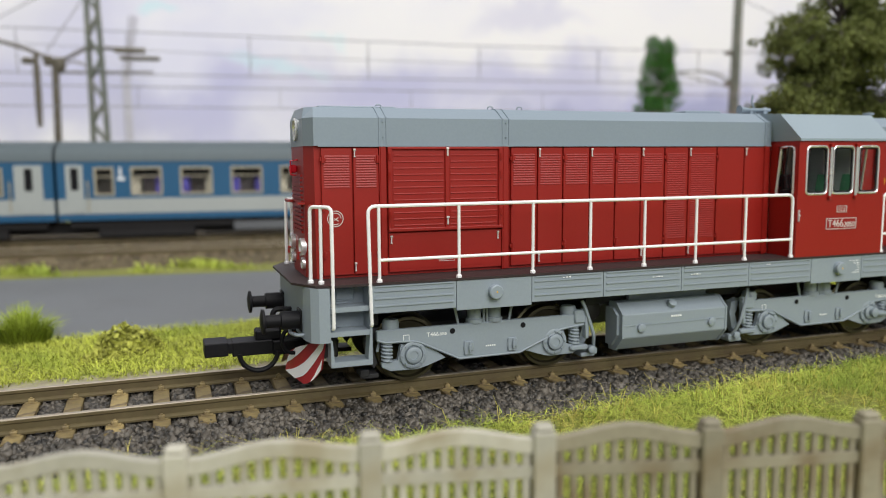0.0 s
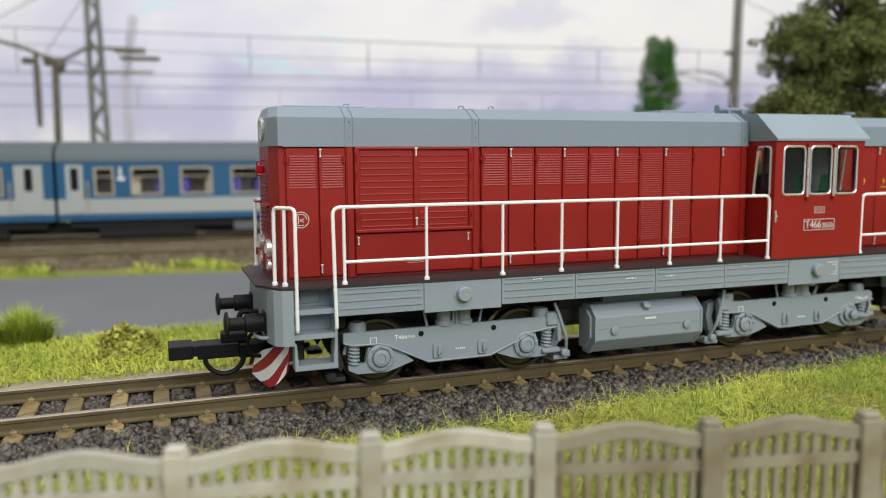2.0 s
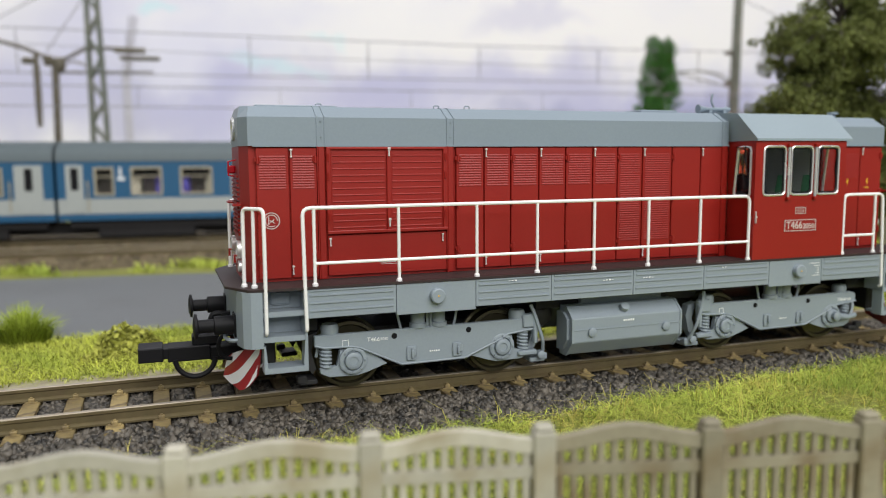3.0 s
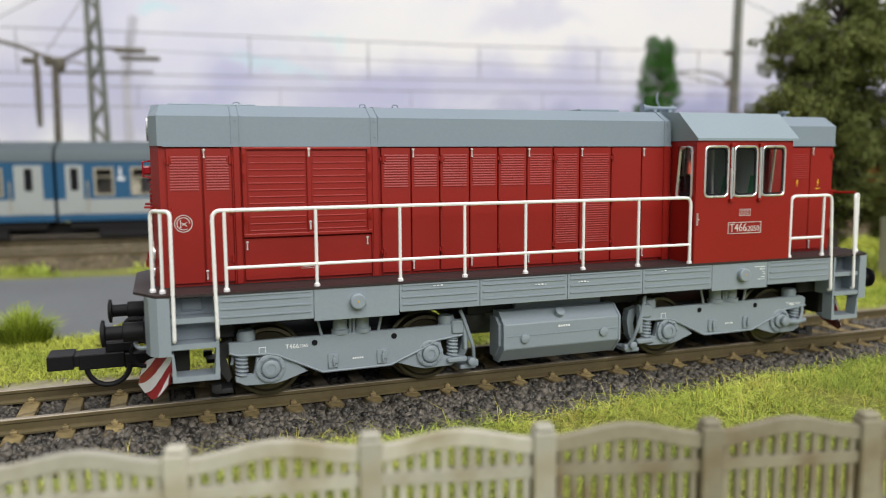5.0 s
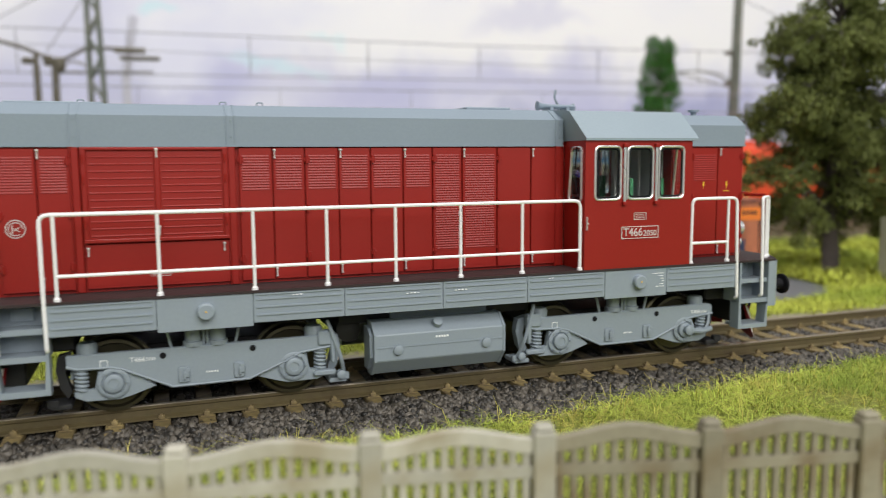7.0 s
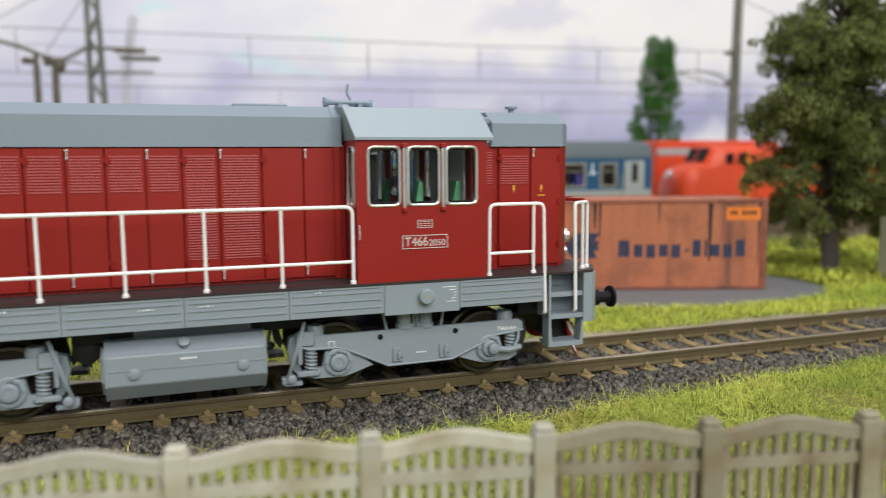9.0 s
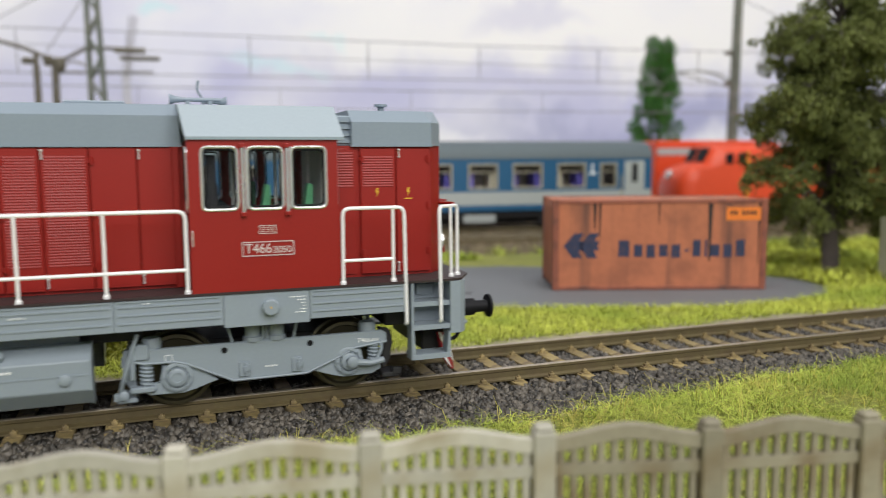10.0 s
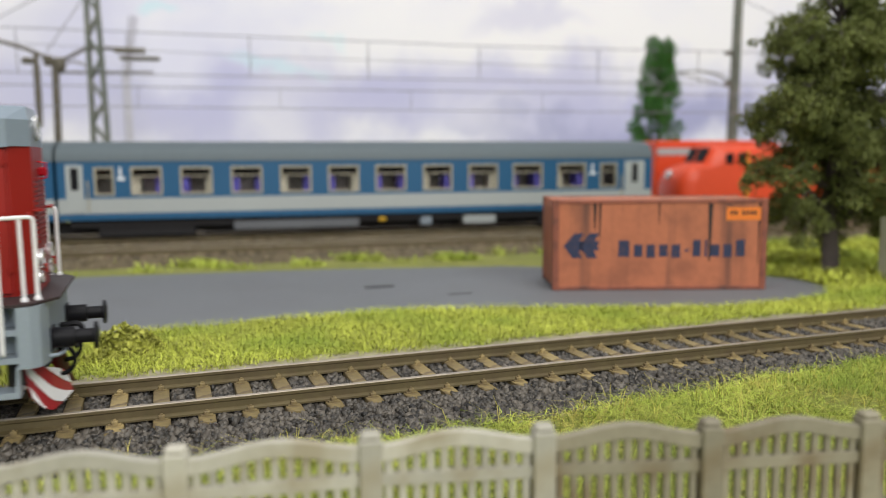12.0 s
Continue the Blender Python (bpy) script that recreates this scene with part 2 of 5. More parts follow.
box(bm, 106.4, 121.0, -10.0, -9.5, 41.35, 41.62)
part("drip_rail", bm, ROOF, locomotive)
bm = bmesh.new()
box(bm, -14, 0, -4.5, 4.5, 48.0, 48.5, 0.15)
part("roof_hatch", bm, ROOF, front_roof)
bm = bmesh.new()
box(bm, 62, 71, -4, 4, 48.0, 48.75, 0.2)
part("roof_hatch", bm, ROOF, front_roof)
for x in (-3.6, 18.0, 24.0):
    bm = bmesh.new()
    tube(bm, bend([(x, -4, 47.9), (x, -4, 48.8), (x + 1.0, -4, 48.8), (x + 1.0, -4, 47.9)], 0.3), 0.12, 6)
    part("lifting_eye", bm, ROOF, front_roof)


def louvre(bm, x0, x1, z0, z1, pitch, y):
    n = max(3, round((z1 - z0) / pitch))
    h = (z1 - z0) / n
    for k in range(n):
        z = z0 + k * h
        prism(bm, [(y + 0.02, z + h * 0.05), (y - 0.085, z + h * 0.12), (y - 0.08, z + h * 0.30), (y + 0.02, z + h * 0.85)], x0, x1, "x")


def door_handle(x, z0, z1, parent):
    bm = bmesh.new()
    box(bm, x - 0.10, x + 0.10, HY - 0.30, HY - 0.02, z0 - 0.3, z1, 0.04)
    box(bm, x - 0.22, x + 0.22, HY - 0.40, HY - 0.06, z1 - 0.35, z1, 0.08)
    box(bm, x - 0.15, x + 0.15, HY - 0.36, HY - 0.10, z0 - 0.35, z0 - 0.1, 0.05)
    part("handle", bm, SILVER, parent, "small bright metal handle")


def hood_door(x0, x1, z0, z1, parent, grille=None, handles=(), hinge_side=0):
    bm = bmesh.new()
    box(bm, x0, x1, HY, HY + 0.75, z0, z1, 0.07)
    ob = part("hood_door", bm, RED, parent)
    if grille:
        bm = bmesh.new()
        louvre(bm, x0 + 0.45, x1 - 0.45, grille[0], grille[1], 0.43, HY)
        part("louvre", bm, RED, ob)
    for x, a, b in handles:
        door_handle(x, a, b, ob)
    if hinge_side:
        x = x1 - 0.25 if hinge_side > 0 else x0 + 0.25
        for z in (38.6, 30.5, 22.5):
            if z0 < z < z1:
                bm = bmesh.new()
                tube(bm, [(x, HY - 0.12, z), (x, HY - 0.12, z + 1.3)], 0.27, 7)
                box(bm, x - 0.5, x + 0.5, HY - 0.16, HY + 0.02, z + 0.3, z + 1.0, 0.05)
                part("hinge", bm, RED, ob)
    return ob


hood_door(-14.7, -9.45, 19.5, 41.1, front_hood, (34.4, 40.0), [], -1)
hood_door(-9.2, -4.75, 19.5, 41.1, front_hood, (34.4, 40.0), [(-9.0, 39.9, 41.0), (-9.1, 20.4, 21.6)], 1)
# the large shutter with its two leaves
shutter = hood_door(-3.1, 18.3, 26.9, 41.25, front_hood)
bm = bmesh.new()
box(bm, -3.2, 18.4, HY - 0.55, HY + 0.1, 26.6, 27.2, 0.12)
box(bm, -3.2, 18.4, HY - 0.40, HY + 0.1, 40.85, 41.3, 0.1)
for x in (-3.2, 17.6, 7.3):
    box(bm, x, x + 0.8, HY - 0.40, HY + 0.1, 26.9, 41.2, 0.1)
part("shutter_frame", bm, RED, shutter)
for x0, x1 in ((-2.1, 7.0), (8.4, 17.3)):
    for k in range(12):
        bm = bmesh.new()
        z = 27.5 + k * 1.105
        prism(bm, [(HY + 0.05, z + 0.05), (HY - 0.105, z + 0.07), (HY - 0.11, z + 0.17), (HY - 0.03, z + 0.30), (HY - 0.02, z + 0.98), (HY + 0.05, z + 1.05)], x0, x1, "x")
        part("slat", bm, RED, shutter)
for x in (-2.9, 18.0):
    for z in (39, 35.8, 29.0):
        bm = bmesh.new()
        tube(bm, [(x, HY - 0.45, z), (x, HY - 0.45, z + 1.2)], 0.22, 6)
        part("hinge", bm, RED, shutter)
for z in (39.7, 27.6):
    bm = bmesh.new()
    box(bm, 7.55, 7.85, HY - 0.62, HY - 0.36, z, z + 1.5, 0.06)
    box(bm, 7.45, 7.95, HY - 0.70, HY - 0.42, z + 1.1, z + 1.5, 0.06)
    part("handle", bm, SILVER, shutter, "small bright metal handle")
hood_door(-3.1, 18.3, 19.5, 26.4, front_hood, None, [(-2.7, 24.9, 26.0), (17.5, 25.0, 26.1)])
edges = (20.1, 25.55, 30.85, 36.55, 42.1, 47.9, 53.3, 58.9, 65.7, 72.5, 78.6)
for k, (x0, x1) in enumerate(zip(edges, edges[1:])):
    grille = (34.3, 40.1) if k < 6 else (23.2, 40.1) if k < 8 else None
    hs = [(x0 + 0.35, 39.8, 41.0), (x0 + 0.3, 20.3, 21.5)] if k in (1, 3, 5, 7, 9) else []
    hood_door(x0 + 0.12, x1 - 0.12, 19.5, 41.15, front_hood, grille, hs, -1 if k in (0, 2, 4, 6, 8) else 0)
hood_door(108.0, 114.2, 19.5, 41.0, rear_hood, (34.5, 39.8), [], -1)
hood_door(114.4, 120.4, 19.5, 41.0, rear_hood, None, [(114.8, 39.8, 41.0), (114.6, 20.0, 21.4)], 1)
for x in (110.9, 116.5):
    bm = bmesh.new()
    prism(bm, [(x - 0.1, 34.3), (x + 0.25, 34.3), (x + 0.1, 33.75), (x + 0.3, 33.75), (x - 0.1, 32.8), (x - 0.02, 33.5), (x - 0.25, 33.5)], HY - 0.06, HY - 0.02)
    if x > 115:
        box(bm, x - 0.7, x + 0.7, HY - 0.06, HY - 0.02, 32.3, 32.5)
    part("warning_sign", bm, YELLOW, rear_hood, "small yellow printed flash")

bm = bmesh.new()
box(bm, 103.0, 107.2, -9.45, -9.1, 19.5, 41.0, 0.06)
louvre(bm, 103.4, 106.8, 34.5, 40.5, 0.45, -9.45)
part("vent_panel", bm, RED, rear_hood)

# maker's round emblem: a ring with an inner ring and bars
bm = bmesh.new()
for r0, r1 in ((1.40, 1.27), (1.04, 0.91)):
    for k in range(32):
        a, b = k * math.pi / 16, (k + 1) * math.pi / 16
        if r0 < 1.3 and 26 < k:
            continue
        vs = [bm.verts.new((-12.5 + r * math.cos(t), HY - 0.10, 29.2 + r * math.sin(t))) for r, t in ((r0, a), (r0, b), (r1, b), (r1, a))]
        bm.faces.new(vs)
box(bm, -13.0, -12.85, HY - 0.12, HY - 0.08, 28.55, 29.85)
box(bm, -12.75, -11.9, HY - 0.12, HY - 0.08, 29.12, 29.25, rot=Matrix.Rotation(radians(-35), 4, "Y"))
box(bm, -12.75, -11.9, HY - 0.12, HY - 0.08, 28.97, 29.10, rot=Matrix.Rotation(radians(35), 4, "Y"))
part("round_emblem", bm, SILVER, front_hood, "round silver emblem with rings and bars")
bm = bmesh.new()
for z in (21.05, 21.75):
    box(bm, 6.1, 9.1, HY - 0.06, HY - 0.02, z, z + 0.06)
for x in (6.1, 9.04):
    box(bm, x, x + 0.06, HY - 0.06, HY - 0.02, 21.05, 21.8)
for k in range(6):
    box(bm, 6.4 + k * 0.42, 6.7 + k * 0.42, HY - 0.06, HY - 0.02, 21.3, 21.55)
part("small_sign", bm, SILVER, front_hood, "small silver framed sign with illegible lettering")

# ---- front and rear faces of the hood
end_part("headlamp", lambda bm: (lathe(bm, [(2.0, -0.1), (2.1, 0.4), (1.75, 0.5), (1.6, 0.2)], Matrix.Translation((-17.05, 0, 44.5)) @ FACE_LEFT, 20)), CHROME, "round headlamp with a bright rim", True)
for y in (-5.2, 5.2):
    end_part("lamp", lambda bm: lathe(bm, [(1.5, -0.3), (1.55, 0.6), (1.25, 0.7), (1.1, 0.4)], Matrix.Translation((-17.2, y, 24.2)) @ FACE_LEFT, 16), CHROME, "round lamp with a bright rim", True)
    end_part("end_step", lambda bm: (box(bm, -18.3, -17.0, y - 1.6, y + 1.6, 31.6, 31.9), tube(bm, [(-17.0, y, 23.0), (-18.2, y, 23.2), (-18.2, y, 22.0)], 0.25, 6)), RED)
end_part("tail_lamp", lambda bm: (box(bm, -18.4, -17.0, 0.4, 1.8, 36.9, 38.3, 0.25), tube(bm, [(-17.0, -0.2, 39.2), (-18.3, -0.2, 39.0), (-18.3, -0.2, 36.6), (-17.0, -0.2, 36.4)], 0.18, 6)), REDLAMP, "red tail lamp")
for side in (-1, 1):
    end_part("rail_bracket", lambda bm: tube(bm, [(-16.4, 8.0 * side, 31.4), (-17.3, 13.0 * side, 31.5)], 0.3, 6), RED)
    end_part("lamp", lambda bm: lathe(bm, [(1.0, -0.3), (1.05, 0.4), (0.8, 0.5), (0.7, 0.3)], Matrix.Translation((-17.2, 5.2 * side, 21.3)) @ FACE_LEFT, 14), CHROME, "small round lamp with a bright rim", True)
end_part("end_grille", lambda bm: [box(bm, -17.4, -17.0, -4.6, 4.6, 26.5 + k * 0.75, 26.9 + k * 0.75) for k in range(14)], RED)

# ---- cab with real openings
cab = part("cab", box(bmesh.new(), 80.4, 101.9, -16.5, 16.5, 18.9, 19.6), INSIDE, locomotive, "red driver's cab")
CW = ((81.65, 87.05), (88.4, 93.9), (95.1, 100.65))
for side in (-1, 1):
    bm = bmesh.new()
    grid_wall(bm, [79.7] + [x for w in CW for x in w] + [102.5], [18.8, 31.6, 41.25, 42.4], [(1, 1), (3, 1), (5, 1)], 16.55 * side, 17.1 * side)
    for x0, x1 in CW:
        for cx, sx in ((x0, 1), (x1, -1)):
            for cz, sz in ((31.6, 1), (41.25, -1)):
                prism(bm, [(cx, cz), (cx + 0.8 * sx, cz), (cx + 0.25 * sx, cz + 0.25 * sz), (cx, cz + 0.8 * sz)], 16.6 * side, 17.08 * side)
    part("side_wall", bm, RED, cab)
    for x0, x1 in CW:
        bm = bmesh.new()
        loop = bend([(x0 + 2, 17.12 * side, 31.65), (x1 - 0.05, 17.12 * side, 31.65), (x1 - 0.05, 17.12 * side, 41.2), (x0 + 0.05, 17.12 * side, 41.2), (x0 + 0.05, 17.12 * side, 31.65), (x0 + 2, 17.12 * side, 31.65)], 1.0)
        tube(bm, loop[:-1], 0.24, 6, closed=True)
        frame_ob = part("window_frame", bm, CHROME, cab, "silver window frame with rounded corners", True)
        bm = bmesh.new()
        box(bm, x0 + 0.05, x1 - 0.05, 16.75 * side, 16.85 * side, 31.65, 41.2)
        glass = part("pane", bm, PANE, frame_ob)
        glass.visible_shadow = False
        bm = bmesh.new()
        tube(bm, [(x + (0.42 if x < (x0 + x1) / 2 else -0.42), 17.02 * side, z + (0.42 if z < 36 else -0.42)) for x, y, z in loop[:-1]], 0.16, 5, closed=True)
        part("gasket", bm, BLACK, cab, "thin black window gasket", True)
    for x in (87.72, 94.5):
        bm = bmesh.new()
        tube(bm, [(x, 17.35 * side, 31.0), (x, 17.35 * side, 41.7)], 0.26, 8)
        bar = part("window_bar", bm, CHROME, cab, "bright vertical bar between windows with red ends", True)
        for z in (30.9, 41.4):
            bm = bmesh.new()
            box(bm, x - 0.42, x + 0.42, 17.0 * side, 17.75 * side, z - 0.35, z + 0.35, 0.1)
            part("bar_end", bm, RED, bar)
        bm = bmesh.new()
        box(bm, x + 0.36, x + 0.55, 17.05 * side, 17.5 * side, 31.6, 41.3)
        part("window_trim", bm, CHROME, cab)
for x, name in ((79.7, "front_wall"), (102.0, "rear_wall")):
    bm = bmesh.new()
    grid_wall(bm, [-16.55, -15.8, -11.3, -9.3, 9.3, 11.3, 15.8, 16.55], [18.8, 31.4, 41.2, 42.4], [(1, 1), (5, 1), (3, 0), (3, 1)], x, x + 0.5, "x")
    part(name, bm, RED, cab)
    for side in (-1, 1):
        bm = bmesh.new()
        fx = x - 0.05 if x < 90 else x + 0.55
        loop = bend([(fx, 13 * side, 31.4), (fx, 15.85 * side, 31.4), (fx, 15.85 * side, 41.1), (fx, 12.3 * side, 41.1), (fx, 11.2 * side, 31.4), (fx, 13 * side, 31.4)], 0.8)
        tube(bm, loop[:-1], 0.26, 6, closed=True)
        frame_ob = part("window_frame", bm, CHROME, cab, "silver frame of the narrow end window", True)
        bm = bmesh.new()
        box(bm, x + 0.15, x + 0.25, 11.3 * side, 15.8 * side, 31.4, 41.2)
        part("pane", bm, PANE, frame_ob).visible_shadow = False
        bm = bmesh.new()
        gx = fx - 0.35 if x < 90 else fx + 0.35
        tube(bm, [(gx, 14.6 * side, 41.2), (gx, 14.0 * side, 36.5), (gx, 14.6 * side, 33.0)], 0.14, 5)
        part("wiper", bm, BLACK, cab)
bm = bmesh.new()
roof = [(-17.55, 42.3), (-17.55, 42.75), (-12.6, 47.75), (-7, 48.15), (7, 48.15), (12.6, 47.75), (17.55, 42.75), (17.55, 42.3)]
rings = []
for x, k in ((79.6, 1.0), (103.6, 1.0)):
    rings.append([bm.verts.new((x - (z - 42.3) * 0.16 if x < 90 else x - (z - 42.3) * 0.12, y, z)) for y, z in roof])
bm.faces.new(rings[0])
bm.faces.new(rings[1][::-1])
for k in range(len(roof)):
    j = (k + 1) % len(roof)
    bm.faces.new((rings[0][j], rings[0][k], rings[1][k], rings[1][j]))
part("cab_roof", bm, material("pale_roof_paint", (0.27, 0.33, 0.375), 0.42, vary=0.05, bump=0.03, grain=2500, stain_size=40), cab, "pale grey sloping cab roof")
# inside the cab
bm = bmesh.new()
box(bm, 81, 86, -12, 12, 19.6, 32.4, 0.5)
box(bm, 82, 84.5, -10.5, -7.5, 32, 35.5, 0.3)
box(bm, 82.5, 84, -14.5, -13.9, 31, 40)
part("console", bm, BLACK, cab, "dark driver's console")
for x in (90.5, 97.3):
    for y in (-11.5, 9.5):
        bm = bmesh.new()
        box(bm, x - 1.5, x + 1.7, y - 1.6, y + 1.6, 30.2, 31.4, 0.4)
        prism(bm, [(x + 0.4, 31), (x + 1.9, 31), (x + 1.9, 35.2), (x + 1.2, 35.4)], y - 1.5, y + 1.5)
        lathe(bm, [(0.5, 19.5), (0.5, 30.5)], Matrix.Translation((x, y, 0)), 8)
        part("seat", bm, GREEN, cab, "green driver's seat")
for x in (80.7, 101.3):
    bm = bmesh.new()
    box(bm, x, x + 0.3, -9.2, 9.2, 19.6, 42.2)
    part("lining", bm, INSIDE, cab, "pale cab lining")
# bright uprights added to stand for the vertical reflections in the windows
bm = bmesh.new()
for x in (87.4, 94.6, 100.2):
    tube(bm, [(x, -3, 19.5), (x, -3, 42)], 0.3, 6)
part("pole", bm, SILVER, cab)
# number plates on the side
bm = bmesh.new()
box(bm, 87.3, 95.25, -17.2, -17.05, 24.35, 26.6, 0.06)
plate = part("plate", bm, RED, cab, "red plate with a silver rim")
bm = bmesh.new()
for z in (24.35, 26.48):
    box(bm, 87.3, 95.25, -17.28, -17.1, z, z + 0.12)
for x in (87.3, 95.13):
    box(bm, x, x + 0.12, -17.28, -17.1, 24.35, 26.6)
part("rim", bm, SILVER, plate)
text("lettering", "T466", 2.15, SILVER, plate, mm(89.75, -17.24, 25.46, 90, 0, 0), 0.05, "raised silver number T466", 0.92)
text("lettering", "2050", 1.5, SILVER, plate, mm(93.4, -17.24, 25.22, 90, 0, 0), 0.05, "raised silver number 2050", 0.98)
bm = bmesh.new()
for z in (27.8, 29.02):
    box(bm, 89.95, 92.6, -17.2, -17.05, z, z + 0.09)
for x in (89.95, 92.51):
    box(bm, x, x + 0.09, -17.2, -17.05, 27.8, 29.1)
for k in range(3):
    for z in (28.1, 28.42, 28.74):
        box(bm, 90.3 + k * 0.7, 90.8 + k * 0.7, -17.18, -17.06, z, z + 0.1)
part("owner_plate", bm, SILVER, cab, "small silver owner's plate with barred lettering")
bm = bmesh.new()
box(bm, 79.95, 80.15, -17.5, -17.05, 26.2, 28.6, 0.05)
box(bm, 79.9, 80.2, -17.7, -17.2, 27.3, 27.6)
part("grab_handle", bm, CHROME, cab)

# ---- roof equipment
bm = bmesh.new()
lathe(bm, [(0.35, 0), (0.35, 5.5), (0.55, 7.2), (0.95, 8.2)], Matrix.Translation((86.0, -1.5, 49.3)) @ FACE_LEFT, 12)
lathe(bm, [(0.35, 0), (0.35, 2.2), (0.55, 3.4), (0.95, 4.2)], Matrix.Translation((83.0, 1.2, 49.2)) @ Matrix.Rotation(radians(90), 4, "Y"), 12)
for x in (80.4, 84.0):
    box(bm, x, x + 0.7, -2.0, 1.6, 48.0, 49.1)
part("horn", bm, ROOF, cab, "grey roof horns", True)
bm = bmesh.new()
tube(bm, bend([(83.4, 0, 48.0), (83.2, 0, 49.6), (82.3, 0, 51.0), (82.6, 0, 52.6)], 0.6), 0.22, 6)
part("aerial", bm, ROOF, cab)
bm = bmesh.new()
lathe(bm, [(0.6, 47.4), (0.6, 48.5), (1.2, 48.6), (1.2, 49.0), (0.3, 49.1)], Matrix.Translation((113.9, -2, 0)), 12)
part("exhaust_cap", bm, ROOF, rear_roof, "", True)

# ---- main frame
frame_ob = part("main_frame", box(bmesh.new(), -8.4, 113.8, -16.6, 16.6, 13.9, 18.5), GREY, locomotive, "grey main frame with ribbed side sills")
bm = bmesh.new()
near = [(-8.4, -17.2), (-15.0, -17.2), (-17.4, -16.6), (-18.5, -14.6), (-20.45, -11.3)]
plan = [(x, y) for x, y in near] + [(x, -y) for x, y in reversed(near)] + [(REAR - x, -y) for x, y in near] + [(REAR - x, y) for x, y in reversed(near)]
prism(bm, plan, 18.55, 18.95, "z")
part("walkway", bm, DECK, frame_ob, "dark brown walkway")
for side in (-1, 1):
    for x0, x1, ribs in ((-8.2, 6.65, 1), (6.75, 20.95, 0), (21.05, 35.5, 1), (35.6, 52.55, 1), (52.65, 68.4, 1), (68.5, 84.1, 1), (84.2, 97.5, 0), (97.6, 113.6, 1)):
        bm = bmesh.new()
        z0 = 13.8 if ribs else 13.3
        box(bm, x0, x1, 16.6 * side, 17.0 * side, z0, 18.5, 0.05)
        if ribs:
            for z in (14.9, 16.15, 17.4, 18.2):
                box(bm, x0 + 0.5, x1 - 0.5, 16.9 * side, 17.2 * side, z, z + 0.22)
        panel = part("sill_panel", bm, GREY, frame_ob)
        if not ribs:
            cx = 13.8 if x0 < 50 else 91.3
            bm = bmesh.new()
            lathe(bm, [(1.28, 0), (1.28, 1.1), (1.1, 1.25)], Matrix.Translation((cx, 16.9 * side, 16.2)) @ (FACE_FRONT if side < 0 else Matrix.Rotation(radians(-90), 4, "X")), 18)
            part("jacking_pad", bm, GREY, panel, "round grey jacking pad", True)
            bm = bmesh.new()
            box(bm, cx - 0.12, cx + 0.12, 18.1 * side, 18.2 * side, 16.1, 16.4)
            part("mark", bm, YELLOW, panel)
bm = bmesh.new()
for x, z, n in ((46, 16.85, 4), (54.6, 16.85, 4), (27.0, 17.85, 3), (72.5, 17.85, 2)):
    for k in range(n):
        box(bm, x + k * 0.62, x + k * 0.62 + 0.40, -17.24, -17.19, z + 0.02 * (k % 2), z + 0.12 + 0.05 * (k % 3))
for k, w in enumerate((2.6, 1.4, 0.7, 0.5, 0.9, 1.8)):
    box(bm, 96.9 - w, 96.9, -17.06, -16.99, 17.5 - k * 0.5, 17.6 - k * 0.5)
tagged(part("stencilling", bm, PRINT, frame_ob, "tiny white stencilled lines"), kind="stuff")
bm = bmesh.new()
box(bm, -17, 123, -9, 9, 12.0, 18.2)
box(bm, 36, 72, -10, 10, 11.0, 13.8)
# dark blocks added behind beams and steps to stand for the shade there
for x in (-16.8, REAR + 12.4):
    box(bm, x, x + 4.4, -9.5, 9.5, 5.0, 14.5, 0.3)
for x in (-13.0, REAR + 5.2):
    box(bm, x, x + 7.8, -10.5, 10.5, 10.2, 14.5, 0.3)
part("underframe_and_fill", bm, DARK, frame_ob)

# ---- ends: corner panels, steps, buffer beam
beams = end_part("buffer_beam", lambda bm: prism(bm, [(-15.2, -17.05), (-17.0, -17.05), (-18.2, -16.0), (-18.9, -13.0), (-18.9, 13.0), (-18.2, 16.0), (-17.0, 17.05), (-15.2, 17.05)], 9.5, 18.5, "z"), GREY, "grey buffer beam with rounded corners", False)
for side in (-1, 1):
    for z, dep in ((6.05, 17.0), (11.1, 16.8), (15.1, 16.6)):
        end_part("step", lambda bm: (box(bm, -15.2, -8.5, 12.6 * side, dep * side, z - 0.5, z, 0.08), box(bm, -15.2, -8.5, (dep - 0.25) * side, (dep + 0.05) * side, z - 0.75, z + 0.1)), GREY, "", False, beams)
    end_part("step_side", lambda bm: (box(bm, -8.6, -8.2, 12.6 * side, 17.05 * side, 10.6, 18.5), prism(bm, [(-9.0, 5.3), (-8.2, 5.3), (-8.2, 10.8), (-8.6, 10.8)], 14.5 * side, 17.0 * side)), GREY, "", False, beams)
    end_part("step_side", lambda bm: prism(bm, [(-15.2, 5.3), (-14.5, 5.3), (-14.9, 9.8), (-15.2, 9.8)], 14.5 * side, 17.0 * side), GREY, "", False, beams)
    end_part("step_back", lambda bm: (box(bm, -15.2, -8.3, 12.2 * side, 12.6 * side, 10.6, 18.5), box(bm, -13.6, -10.2, 12.6 * side, 12.9 * side, 15.6, 17.9, 0.3)), GREY, "", False, beams)
